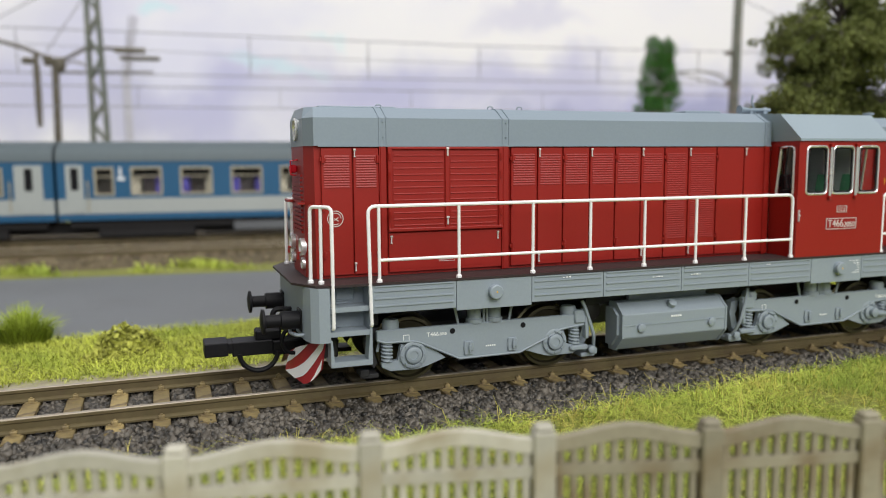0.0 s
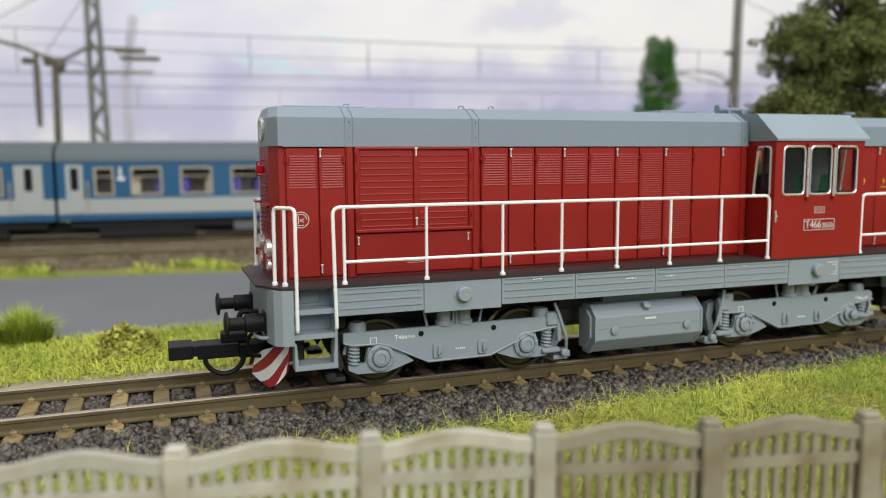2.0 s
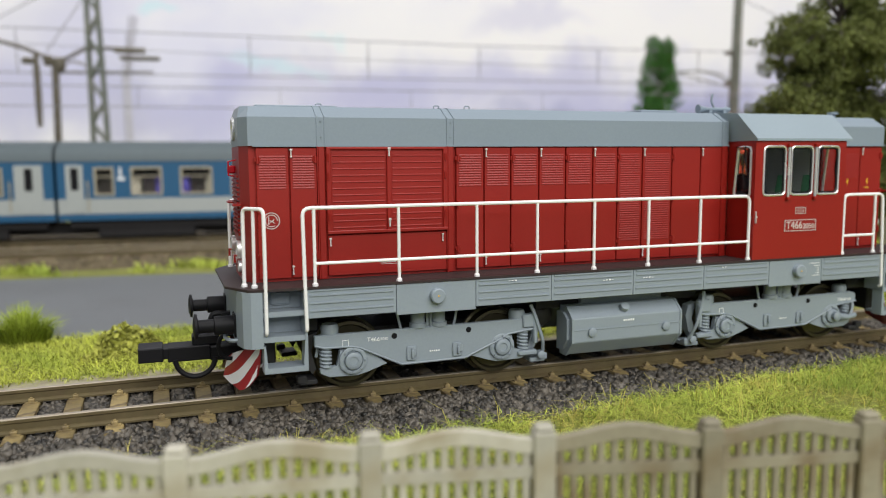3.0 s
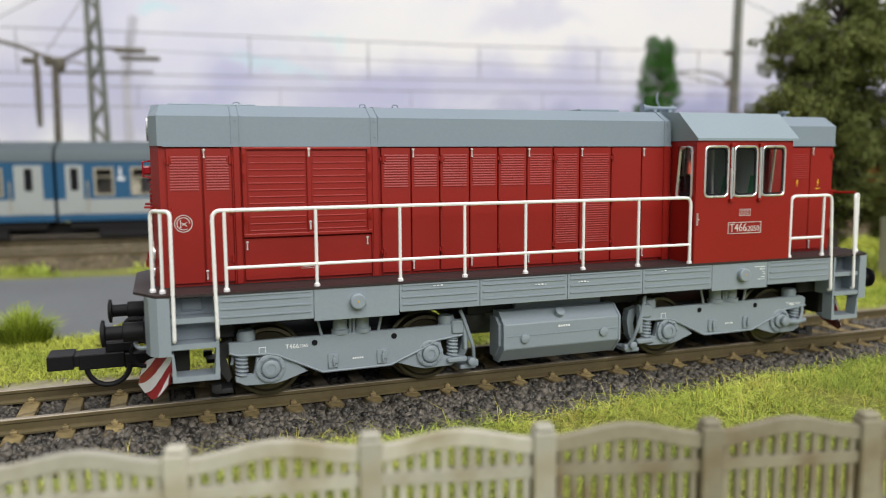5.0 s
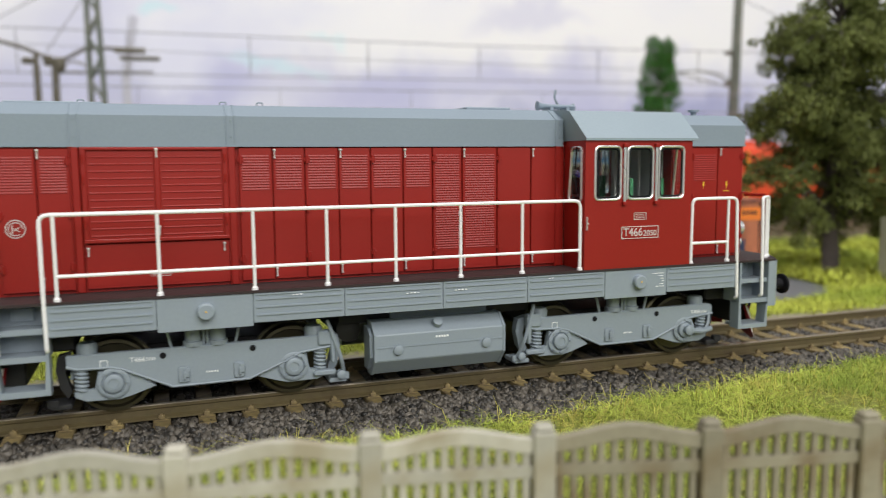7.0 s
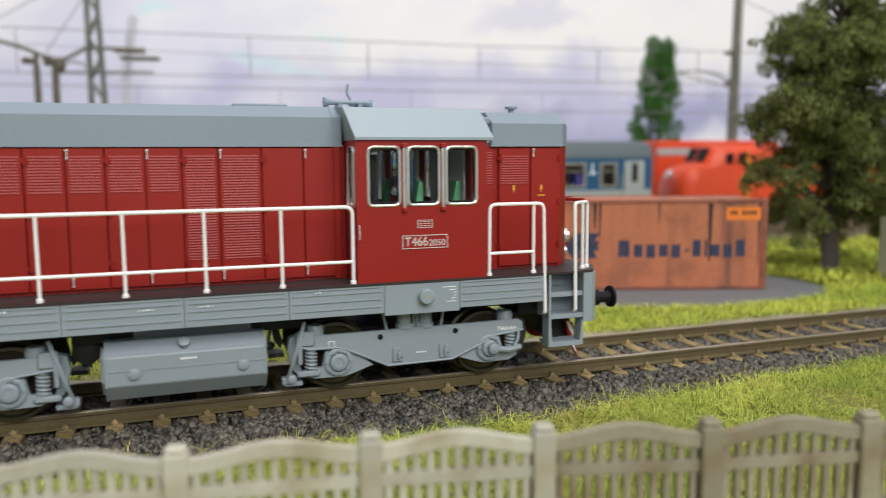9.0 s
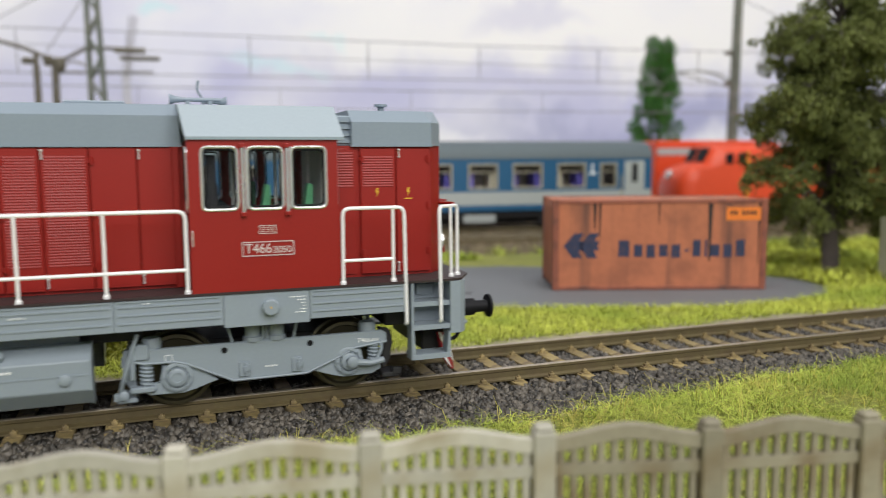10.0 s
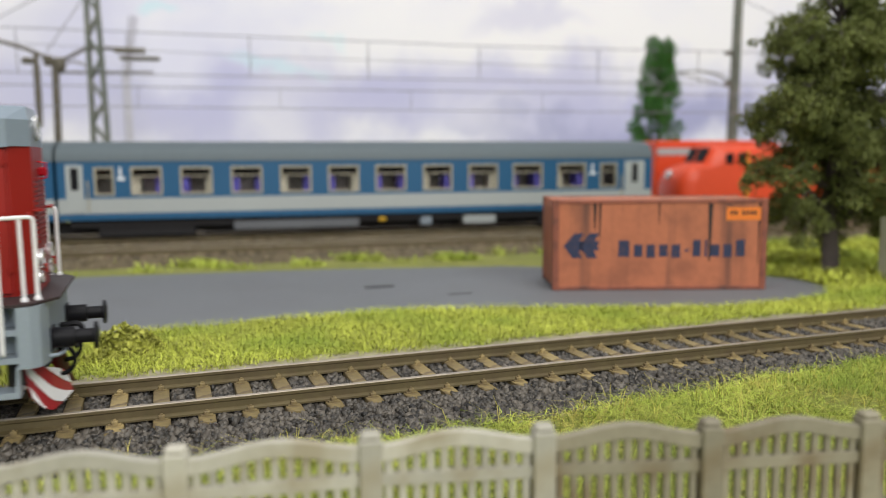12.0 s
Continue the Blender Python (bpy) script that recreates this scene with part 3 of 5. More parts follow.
    end_part("buffer", lambda bm: (lathe(bm, [(1.55, 0.0), (1.55, 3.4), (1.1, 3.5), (1.1, 5.9), (1.6, 6.05), (2.1, 6.1), (2.15, 6.5), (1.2, 6.75), (0.2, 6.8)], Matrix.Translation((-18.8, 10.0 * side, 12.4)) @ FACE_LEFT, 20), box(bm, -19.2, -18.8, 10 * side - 1.9, 10 * side + 1.9, 10.6, 14.2, 0.1)), BLACK, "black round buffer", True, beams)


def plough(bm, side, stripes):
    path = [(-15.4, 11.3), (-16.7, 10.8), (-18.2, 8.9), (-19.3, 5.6), (-20.2, 2.2)]

    def at(u, v, lift=0.0):
        k = min(u * 4, 3.999)
        i = int(k)
        a, b = Vector(path[i]), Vector(path[i + 1])
        p = a.lerp(b, k - i)
        nrm = Vector((-(b - a).y, (b - a).x)).normalized() * -1
        out = p + Vector((-0.9, 0.9)) * (0.5 - v) * 0.9
        top, low = 8.4 - 3.4 * u * u, 1.0 + 7.5 * max(0, 0.45 - u) ** 1.2 + 2.0 * max(0, u - 0.5)
        return (out.x - lift * 0.7, (out.y + lift * 0.7) * side, low + (top - low) * v)
    if not stripes:
        n, m = 12, 4
        for lift in (0.0, -0.35):
            g = [[bm.verts.new(at(i / n, j / m, lift)) for j in range(m + 1)] for i in range(n + 1)]
            for i in range(n):
                for j in range(m):
                    bm.faces.new((g[i][j], g[i + 1][j], g[i + 1][j + 1], g[i][j + 1]))
    else:
        for u0 in (-0.95, -0.25, 0.45):
            m = 10
            rows = []
            for j in range(m + 1):
                v = j / m
                a, b = u0 + (1 - v) * 0.95, u0 + 0.33 + (1 - v) * 0.95
                rows.append([at(min(max(a + (b - a) * q / 4, 0.01), 0.99), v, 0.12) for q in range(5)])
            g = [[bm.verts.new(p) for p in r] for r in rows]
            for j in range(m):
                for q in range(4):
                    bm.faces.new((g[j][q], g[j][q + 1], g[j + 1][q + 1], g[j + 1][q]))
            bmesh.ops.dissolve_degenerate(bm, dist=0.001, edges=bm.edges)


PLOUGHRED = material("red_warning_paint", (0.36, 0.02, 0.025), 0.45, bump=0.02)
for side in (-1, 1):
    blades = end_part("rail_guard", lambda bm: plough(bm, side, False), PLOUGHRED, "curved rail guard with red and white warning stripes", True, beams)
    for rear in (False, True):
        bm = bmesh.new()
        plough(bm, side, True)
        if rear:
            for v in bm.verts:
                v.co.x = REAR - v.co.x
        # parts of the beam, so that no fourth level is made
        part("warning_stripe", bm, WHITE, beams[rear], "white warning stripes", True)
# coupler at the front, draw hook and hoses at both ends
bm = bmesh.new()
box(bm, -34.3, -30.3, -2.7, 2.7, 5.3, 7.7, 0.15)
box(bm, -30.4, -29.4, -2.2, 2.2, 5.6, 7.4, 0.1)
box(bm, -29.6, -22.6, -2.3, 2.3, 5.0, 7.5, 0.15)
box(bm, -25.5, -21.0, -1.6, 1.6, 7.3, 9.2, 0.3)
box(bm, -22.7, -15.0, -2.0, 2.0, 4.6, 7.2, 0.25)
tube(bm, [(-25.1 + 3.3 * math.cos(a), -2.2, 5.4 + 3.2 * math.sin(a)) for a in (math.pi + k * math.pi / 14 for k in range(15))], 0.45, 8)
part("coupler", bm, BLACK, beams[0], "black hook coupler")
for side in (-1, 1):
    end_part("brake_hose", lambda bm: tube(bm, bend([(-18.9, 4.6 * side, 9.6), (-20.8, 4.7 * side, 9.6), (-21.6, 4.8 * side, 7.6), (-20.6, 4.9 * side, 5.6), (-18.8, 4.9 * side, 5.4)], 1.0), 0.38, 6), BLACK, "", True, beams)
end_part("draw_hook", lambda bm: (box(bm, -20.4, -18.7, -0.8, 0.8, 11.2, 12.8, 0.2), tube(bm, bend([(-19.5, 0, 12.4), (-21.8, 0, 12.6), (-22.4, 0, 11.2), (-21.4, 0, 10.2)], 0.7), 0.5, 8), tube(bm, bend([(-20.6, -0.9, 11.6), (-21.2, -0.9, 8.6), (-21.2, 0.9, 8.6), (-20.6, 0.9, 11.6)], 0.5), 0.3, 6)), BLACK, "black draw hook and chain", True, beams)
end_part("grey_pipe", lambda bm: tube(bm, bend([(-18.2, -13.2, 10.4), (-19.8, -12.6, 10.2), (-20.6, -9.0, 10.0), (-20.2, -7.5, 10.8)], 0.8), 0.32, 6), GREY, "", True, beams)

# ---- handrails
def rail_set(name, paths, feet):
    for side in (-1, 1):
        bm = bmesh.new()
        for p, r in paths:
            tube(bm, [(x, y * side, z) for x, y, z in p], r, 8)
        for x, y in feet:
            lathe(bm, [(0.5, 18.95), (0.5, 19.35), (0.36, 19.5)], Matrix.Translation((x, y * side, 0)), 8)
        part(name, bm, WHITE, locomotive, "white handrail with posts", True)


POSTS = (-6.7, 7.4, 21.4, 32.95, 44.45, 56.0, 67.6)
rail_set("handrail", [(bend([(-8.35, 16.7, 11.8), (-8.35, 17.3, 12.0), (-8.45, 17.1, 19), (-8.5, 16.5, 31.55), (79.1, 16.5, 31.55), (79.1, 16.5, 19.0)], 1.3), 0.31),
                      ([(-6.7, 16.5, 22.6), (79.1, 16.5, 22.6)], 0.27)] + [([(x, 16.5, 19), (x, 16.5, 31.4)], 0.28) for x in POSTS], [(x, 16.5) for x in POSTS + (79.1,)])
rail_set("handrail", [(bend([(-17.5, 13.0, 19), (-17.4, 13.0, 31.55), (-14.6, 16.7, 31.55), (-14.7, 17.3, 11.9), (-14.7, 16.7, 11.7)], 0.9), 0.31), ([(-16.1, 14.8, 19), (-16.0, 14.8, 31.5)], 0.28)], [(-17.5, 13.0), (-16.1, 14.8)])
rail_set("handrail", [(bend([(103.2, 16.5, 19), (103.3, 16.5, 31.3), (113.6, 16.6, 31.3), (113.7, 17.3, 11.9), (113.7, 16.7, 11.7)], 1.2), 0.31), ([(103.2, 16.5, 22.8), (111.7, 16.5, 22.8)], 0.28), ([(111.7, 16.5, 19), (111.7, 16.5, 31.2)], 0.28)], [(103.2, 16.5), (111.7, 16.5)])
rail_set("handrail", [(bend([(124.2, 13.4, 19), (124.2, 13.4, 31.2), (119.8, 16.7, 31.2), (119.8, 17.3, 11.9), (119.8, 16.7, 11.7)], 0.9), 0.31), ([(122.6, 14.7, 19), (122.5, 14.7, 31.2)], 0.28)], [(124.2, 13.4), (122.6, 14.7)])

# ---- fuel tank
tank_plan = [(-10.4, 11.6), (-13.0, 11.6), (-15.2, 9.6), (-15.2, 5.1), (-12.8, 2.4), (-10.4, 2.4)]
bm = bmesh.new()
prism(bm, [(-y, z) for y, z in tank_plan], 40.9, 64.9, "x")
part("battery_box", bm, GREY, locomotive, "grey faceted box")
bm = bmesh.new()
prism(bm, tank_plan, 40.9, 64.9, "x")
bmesh.ops.bevel(bm, geom=list(bm.edges), offset=0.15, segments=1, affect="EDGES")
tank = part("fuel_tank", bm, GREY, locomotive, "grey faceted fuel tank")
bm = bmesh.new()
for x in (40.8, 64.5):
    for s in (-1, 1):
        prism(bm, [(-s * y * 1.01, 7.2 + (z - 7.2) * 1.02) for y, z in tank_plan], x, x + 0.4, "x")
box(bm, 41.0, 64.6, -15.32, -15.15, 7.35, 7.55)
box(bm, 45, 63, -11, -9, 11.3, 13.9)
box(bm, 45, 63, 9, 11, 11.3, 13.9)
part("tank_rim", bm, GREY, tank)
bm = bmesh.new()
prism(bm, [(-10.2, 10.6), (-12.6, 10.6), (-14.2, 9.4), (-14.2, 5.6), (-12.3, 3.3), (-10.2, 3.3)], 40.3, 40.95, "x")
part("end_plate", bm, GREY, tank, "raised grey end plate")
bm = bmesh.new()
for x, z in ((45.0, 6.9), (61.2, 6.9)):
    lathe(bm, [(0.85, 0), (0.85, 0.5), (0.65, 0.6)], Matrix.Translation((x, -15.15, z)) @ FACE_FRONT, 14)
lathe(bm, [(0.85, 0), (0.85, 0.9), (0.5, 1.0)], Matrix.Translation((52.4, -14.2, 10.7)) @ Matrix.Rotation(radians(45), 4, "X"), 14)
part("filler_cap", bm, GREY, tank, "", True)
bm = bmesh.new()
for k in range(5):
    box(bm, 51.8 + k * 0.5, 52.15 + k * 0.5, -15.26, -15.2, 8.5, 8.85)
tagged(part("stencilling", bm, PRINT, tank, "tiny white stencilled line"), kind="stuff")

bm = bmesh.new()
lathe(bm, [(0.5, -11), (2.2, -8.4), (2.2, 8.4), (0.5, 9)], Matrix.Translation((38.0, 0, 9.6)) @ FACE_FRONT, 20)
part("air_tank", bm, material("olive_black_plastic", (0.022, 0.022, 0.018), 0.6), locomotive, "dark olive air tank", True)

# ---- bogies and wheelsets
wheelsets = []
BOGIE = [(-6.5, 10.0), (33.4, 10.1), (34.2, 9.6), (34.2, 8.0), (28.8, 7.4), (26.6, 6.3), (20.4, 3.8), (8.6, 3.7), (1.3, 7.2), (-0.3, 7.6), (-5.0, 7.7), (-6.5, 8.2)]
for bx in (0.0, 77.0):
    bogie = part("bogie", box(bmesh.new(), bx - 3, bx + 30.5, -6.0, 6.0, 7.2, 9.4, 0.2), DARK, locomotive, "grey two-axle bogie")
    for side in (-1, 1):
        bm = bmesh.new()
        prism(bm, [(bx + x, z) for x, z in BOGIE], 12.3 * side, 13.3 * side)
        bmesh.ops.bevel(bm, geom=list(bm.edges), offset=0.12, segments=1, affect="EDGES")
        edge = [BOGIE[k] for k in (11, 10, 9, 8, 7, 6, 5, 4, 3)]
        tube(bm, [(bx + x, 13.35 * side, z + 0.15) for x, z in edge], 0.2, 5)
        beam = part("side_frame", bm, GREY, bogie)
        for hx in (7.3, 21.05):
            bm = bmesh.new()
            lathe(bm, [(0.5, 0), (0.5, 0.12)], Matrix.Translation((bx + hx, 13.28 * side, 8.95)) @ (FACE_FRONT if side < 0 else Matrix.Rotation(radians(-90), 4, "X")), 12)
            part("hole", bm, BLACK, beam)
        for hx in (10.4, 18.9):
            bm = bmesh.new()
            lathe(bm, [(1.05, 0), (1.05, 0.35), (0.85, 0.35), (0.85, 0.15)], Matrix.Translation((bx + hx, 13.2 * side, 5.6)) @ (FACE_FRONT if side < 0 else Matrix.Rotation(radians(-90), 4, "X")), 14)
            box(bm, bx + hx - 0.95, bx + hx + 0.75, 13.3 * side, 13.65 * side, 4.4, 6.9, 0.12)
            box(bm, bx + hx - 0.1, bx + hx + 0.75, 13.6 * side, 13.95 * side, 5.2, 6.7, 0.12)
            box(bm, bx + hx - 0.2, bx + hx + 0.2, 13.8 * side, 14.1 * side, 4.9, 6.2, 0.08)
            part("bracket", bm, GREY, beam, "", True)
        for ax, d in ((0.0, -1), (27.6, 1)):
            bm = bmesh.new()
            prism(bm, [(bx + ax + d * x, z) for x, z in ((-6.2, 4.1), (-2.4, 7.2), (2.2, 7.2), (2.6, 4.4), (5.6, 4.3), (5.6, 3.4), (4.0, 2.6), (-1.0, 2.5), (-2.6, 3.0))], 12.0 * side, 12.9 * side)
            bmesh.ops.bevel(bm, geom=list(bm.edges), offset=0.12, segments=1, affect="EDGES")
            turn = FACE_FRONT if side < 0 else Matrix.Rotation(radians(-90), 4, "X")
            lathe(bm, [(2.4, 0), (2.4, 0.5), (2.25, 0.6), (1.75, 0.6), (1.7, 0.3), (1.5, 0.3), (1.45, 0.95), (1.25, 1.1), (0.75, 1.1), (0.7, 0.95)], Matrix.Translation((bx + ax, 12.85 * side, 5.3)) @ turn, 22)
            for k in range(8):
                lathe(bm, [(0.17, 0), (0.17, 0.28)], Matrix.Translation((bx + ax + 2.0 * math.cos(k * 0.785), 13.4 * side, 5.3 + 2.0 * math.sin(k * 0.785))) @ turn, 5)
            box_ob = part("axle_box", bm, GREY, bogie, "round grey axle box", True)
            bm = bmesh.new()
            coil = []
            for k in range(0, 61):
                a = k / 60 * 5.5 * 2 * math.pi
                coil.append((bx + ax + d * 4.5 + 0.85 * math.cos(a), (12.35 + 0.85 * math.sin(a)) * side, 4.4 + 3.4 * k / 60))
            tube(bm, coil, 0.26, 5)
            lathe(bm, [(0.55, 4.2), (0.55, 8)], Matrix.Translation((bx + ax + d * 4.5, 12.6 * side, 0)), 8)
            part("spring", bm, GREY, box_ob, "", True)
            bm = bmesh.new()
            lathe(bm, [(1.5, 9.9), (1.55, 11.0), (1.3, 11.6)], Matrix.Translation((bx + ax + d * 3.6, 11.6 * side, 0)), 12)
            part("spring_cup", bm, GREY, bogie, "", True)
        bm = bmesh.new()
        for px in (11.9, 15.7):
            lathe(bm, [(1.55, 10.0), (1.55, 10.7), (1.25, 10.8), (1.25, 13.9)], Matrix.Translation((bx + px, 12.2 * side, 0)), 14)
        for px in (13.5, 14.1, 8.6, 18.4):
            tube(bm, [(bx + px, 12.8 * side, 10.0), (bx + px + (0.9 if px > 18 else -0.9 if px < 9 else 0), 12.8 * side, 13.9)], 0.24, 6)
        part("secondary_support", bm, GREY, bogie, "", True)
        inner_x, di = (34.2, 1) if bx < 50 else (-6.6, -1)
        bm = bmesh.new()
        box(bm, bx + inner_x - di * 2.6, bx + inner_x + di * 0.2, 12.2 * side, 13.7 * side, 8.4, 10.9, 0.25)
        box(bm, bx + inner_x - di * 0.5, bx + inner_x + di * 0.35, 12.6 * side, 13.9 * side, 5.4, 10.2, 0.2)
        box(bm, bx + inner_x - di * 3.4, bx + inner_x + di * 0.4, 12.3 * side, 13.6 * side, 3.2, 4.2, 0.25)
        lathe(bm, [(0.75, -0.6), (0.75, 0.6), (0.5, 0.75)], Matrix.Translation((bx + inner_x + di * 1.3, 13.0 * side, 3.1)) @ FACE_FRONT, 12)
        part("spring_bracket", bm, GREY, bogie, "", True)
        if bx > 50:
            bm = bmesh.new()
            tube(bm, [(bx + 28.2, 14.3 * side, 5.3), (bx + 31.0, 14.3 * side, 4.9), (bx + 33.4, 14.0 * side, 5.2)], 0.55, 8)
            lathe(bm, [(1.0, -0.5), (1.0, 0.5), (0.7, 0.7)], Matrix.Translation((bx + 28.0, 14.2 * side, 5.35)) @ FACE_FRONT, 12)
            part("damper", bm, GREY, bogie, "", True)
        # brake gear and sand pipes at both ends of the bogie
        for ex, d in ((-5.2, -1), (32.8, 1)):
            inner = (d > 0) == (bx < 50)
            bm = bmesh.new()
            if not inner and bx < 50:
                tube(bm, [(bx + ex, 11.5 * side, 9.8), (bx + ex - 0.8, 11.5 * side, 6.0)], 0.3, 6)
            elif not inner:
                tube(bm, bend([(bx + ex + d * 0.2, 12.6 * side, 9.6), (bx + ex + d * 0.6, 13.6 * side, 7.2), (bx + ex - d * 1.0, 14.1 * side, 4.6), (bx + ex - d * 4.6, 14.2 * side, 5.2)], 1.4), 0.3, 6)
            else:
                tube(bm, bend([(bx + ex + d * 0.4, 13.4 * side, 12.6), (bx + ex + d * 0.9, 13.9 * side, 11.2), (bx + ex + d * 2.6, 14.2 * side, 6.0), (bx + ex + d * 3.4, 12.5 * side, 2.6)], 1.0), 0.33, 6)
            part("sand_pipe", bm, GREY, bogie, "", True)
            bm = bmesh.new()
            prism(bm, [(bx + ex + d * x, z) for x, z in ((0.6, 10.2), (2.6, 9.6), (3.0, 7.5), (2.4, 4.5), (1.4, 3.0), (0.8, 4.0), (1.6, 7.0))], 9.6 * side, 11.4 * side)
            box(bm, bx + ex + d * 0.8, bx + ex + d * 3.8, 8.2 * side, 12.6 * side, 1.6, 2.4, 0.15)
            box(bm, bx + ex + d * 2.6, bx + ex + d * 4.2, 11.6 * side, 12.8 * side, 2.0, 3.2, 0.15)
            part("brake_gear", bm, GREY if inner else DARK, bogie)
    bm = bmesh.new()
    sx = bx + (75.3 - 77 if bx else -1.8)
    for z in (7.85, 8.85):
        box(bm, sx, sx + 1.1, -13.36, -13.29, z, z + 0.09)
    for x in (sx, sx + 1.02):
        box(bm, x, x + 0.09, -13.36, -13.29, 7.85, 8.9)
    for k in range(5):
        box(bm, bx + 13.7 + k * 0.4, bx + 13.95 + k * 0.4, -13.36, -13.29, 5.6, 5.85)
    tagged(part("stencilling", bm, PRINT, bogie, "small white stencilled marks"), kind="stuff")
    lx = bx + (30.2 if bx else 3.6)
    text("lettering", "T466", 1.08, PRINT, bogie, mm(lx, -13.34, 8.62, 90, 0, 0), 0.02, "small white number T466")
    text("lettering", "2050", 0.7, PRINT, bogie, mm(lx + 1.9, -13.34, 8.58, 90, 0, 0), 0.02, "tiny white number 2050")
    for ax in (0.0, 27.6):
        bm = bmesh.new()
        for side in (-1, 1):
            turn = FACE_FRONT if side < 0 else Matrix.Rotation(radians(-90), 4, "X")
            lathe(bm, [(6.3, 7.4), (6.3, 8.1), (5.85, 8.3), (5.75, 10.3), (5.2, 10.35), (4.9, 9.8), (1.6, 9.6), (1.3, 10.4), (0.6, 10.5)], turn, 32)
        tube(bm, [(0, -9, 0), (0, 9, 0)], 0.9, 8)
        w = part("wheelset", bm, WHEEL, locomotive, "dark steel wheelset", True)
        wheelsets.append((w, bx + ax))


# ---- stuff built from many small pieces
rng = np.random.default_rng(7)


def stuff(name, verts, faces, mat, label, category, parent=None):
    me = bpy.data.meshes.new(name)
    nv, nf = len(verts), len(faces)
    k = faces.shape[1]
    me.vertices.add(nv)
    me.vertices.foreach_set("co", (verts * MM).astype(np.float32).ravel())
    me.loops.add(nf * k)
    me.loops.foreach_set("vertex_index", faces.astype(np.int32).ravel())
    me.polygons.add(nf)
    me.polygons.foreach_set("loop_start", np.arange(nf, dtype=np.int32) * k)
    me.update(calc_edges=True)
    me.validate()
    me.materials.append(mat)
    ob = new(name, me)
    ob.parent = parent
    return tagged(ob, label, category if not parent else "", "", "stuff")


def turns(n):
    """n random turns as 3 x 3 matrices."""
    q = rng.normal(size=(n, 4))
    q /= np.linalg.norm(q, axis=1)[:, None]
    w, x, y, z = q.T
    return np.stack([np.stack([1 - 2 * (y * y + z * z), 2 * (x * y - z * w), 2 * (x * z + y * w)], -1),
                     np.stack([2 * (x * y + z * w), 1 - 2 * (x * x + z * z), 2 * (y * z - x * w)], -1),
                     np.stack([2 * (x * z - y * w), 2 * (y * z + x * w), 1 - 2 * (x * x + y * y)], -1)], 1)


CUBE = np.array([(x, y, z) for x in (-1, 1) for y in (-1, 1) for z in (-1, 1)], float) * 0.5
CUBE_FACES = np.array([(0, 1, 3, 2), (4, 6, 7, 5), (0, 4, 5, 1), (2, 3, 7, 6), (0, 2, 6, 4), (1, 5, 7, 3)])


def stones(points, size):
    """Broken stones: cubes with pulled corners, turned at random."""
    n = len(points)
    v = CUBE[None] * (1 + rng.normal(0, 0.22, (n, 8, 3))) * (size * rng.uniform(0.6, 1.35, (n, 1, 1))) * rng.uniform(0.65, 1.2, (n, 1, 3))
    v = np.einsum("nij,nkj->nki", turns(n), v) + points[:, None]
    return v.reshape(-1, 3), (CUBE_FACES[None] + 8 * np.arange(n)[:, None, None]).reshape(-1, 4)


def blades(points, length, width, lean, way=None):
    """Bent grass blades of two quads each."""
    n = len(points)
    a = rng.uniform(0, 2 * math.pi, n) if way is None else way
    d = np.stack([np.cos(a), np.sin(a), np.zeros(n)], 1)
    s = np.stack([-d[:, 1], d[:, 0], d[:, 2]], 1) * (width * rng.uniform(0.6, 1.3, n))[:, None]
    h = length * rng.uniform(0.45, 1.3, n)
    k = 0.25 * lean + np.abs(rng.normal(0, lean, n)) if np.isscalar(lean) else lean
    up = np.array([0, 0, 1.0])
    mid = points + d * (h * k * 0.35)[:, None] + up * (h * 0.6 / (1 + 0.3 * k))[:, None]
    tip = points + d * (h * k)[:, None] + up * (h / (1 + 0.9 * k))[:, None]
    v = np.stack([points - s, points + s, mid + s * 0.8, mid - s * 0.8, tip + s * 0.2, tip - s * 0.2], 1)
    f = np.array([(0, 1, 2, 3), (3, 2, 4, 5)])
    return v.reshape(-1, 3), (f[None] + 6 * np.arange(n)[:, None, None]).reshape(-1, 4)


def flakes(points, size):
    """Small leaf flakes turned at random."""
    n = len(points)
    v = np.array([(-1, -0.5, 0), (0, -0.6, 0.15), (1, 0, 0), (0, 0.6, 0.15)]) * 0.5
    v = np.einsum("nij,nkj->nki", turns(n), v[None] * (size * rng.uniform(0.6, 1.4, (n, 1, 1)))) + points[:, None]
    return v.reshape(-1, 3), (np.arange(4)[None] + 4 * np.arange(n)[:, None])


def inside(p, poly):
    """Which of the points p lie in a plan outline."""
    x, y = p[:, 0], p[:, 1]
    c = np.zeros(len(p), bool)
    for (x0, y0), (x1, y1) in zip(poly, poly[1:] + poly[:1]):
        cross = (y0 > y) != (y1 > y)
        c ^= cross & (x < (x1 - x0) * (y - y0) / (y1 - y0 + 1e-9) + x0)
    return c


def leafy(name, base, back, vary=0.4):
    m = material(name, base, 0.75, vary=0.25, grain=300, bump=0.0, island=vary, stain=back, stain_amount=0.8, stain_size=22)
    m.node_tree.nodes["Principled BSDF"].inputs["Specular IOR Level"].default_value = 0.2
    return m


GRASS = leafy("yellow_green_grass_fibre", (0.41, 0.47, 0.085), (0.26, 0.36, 0.055), 0.6)
MEADOWGRASS = leafy("pale_yellow_green_fibre", (0.48, 0.52, 0.085), (0.30, 0.40, 0.055), 0.6)
STRAW = leafy("straw_grass_fibre", (0.52, 0.46, 0.11), (0.40, 0.40, 0.07), 0.3)
MOSS = leafy("dark_moss", (0.16, 0.21, 0.02), (0.10, 0.14, 0.015), 0.35)
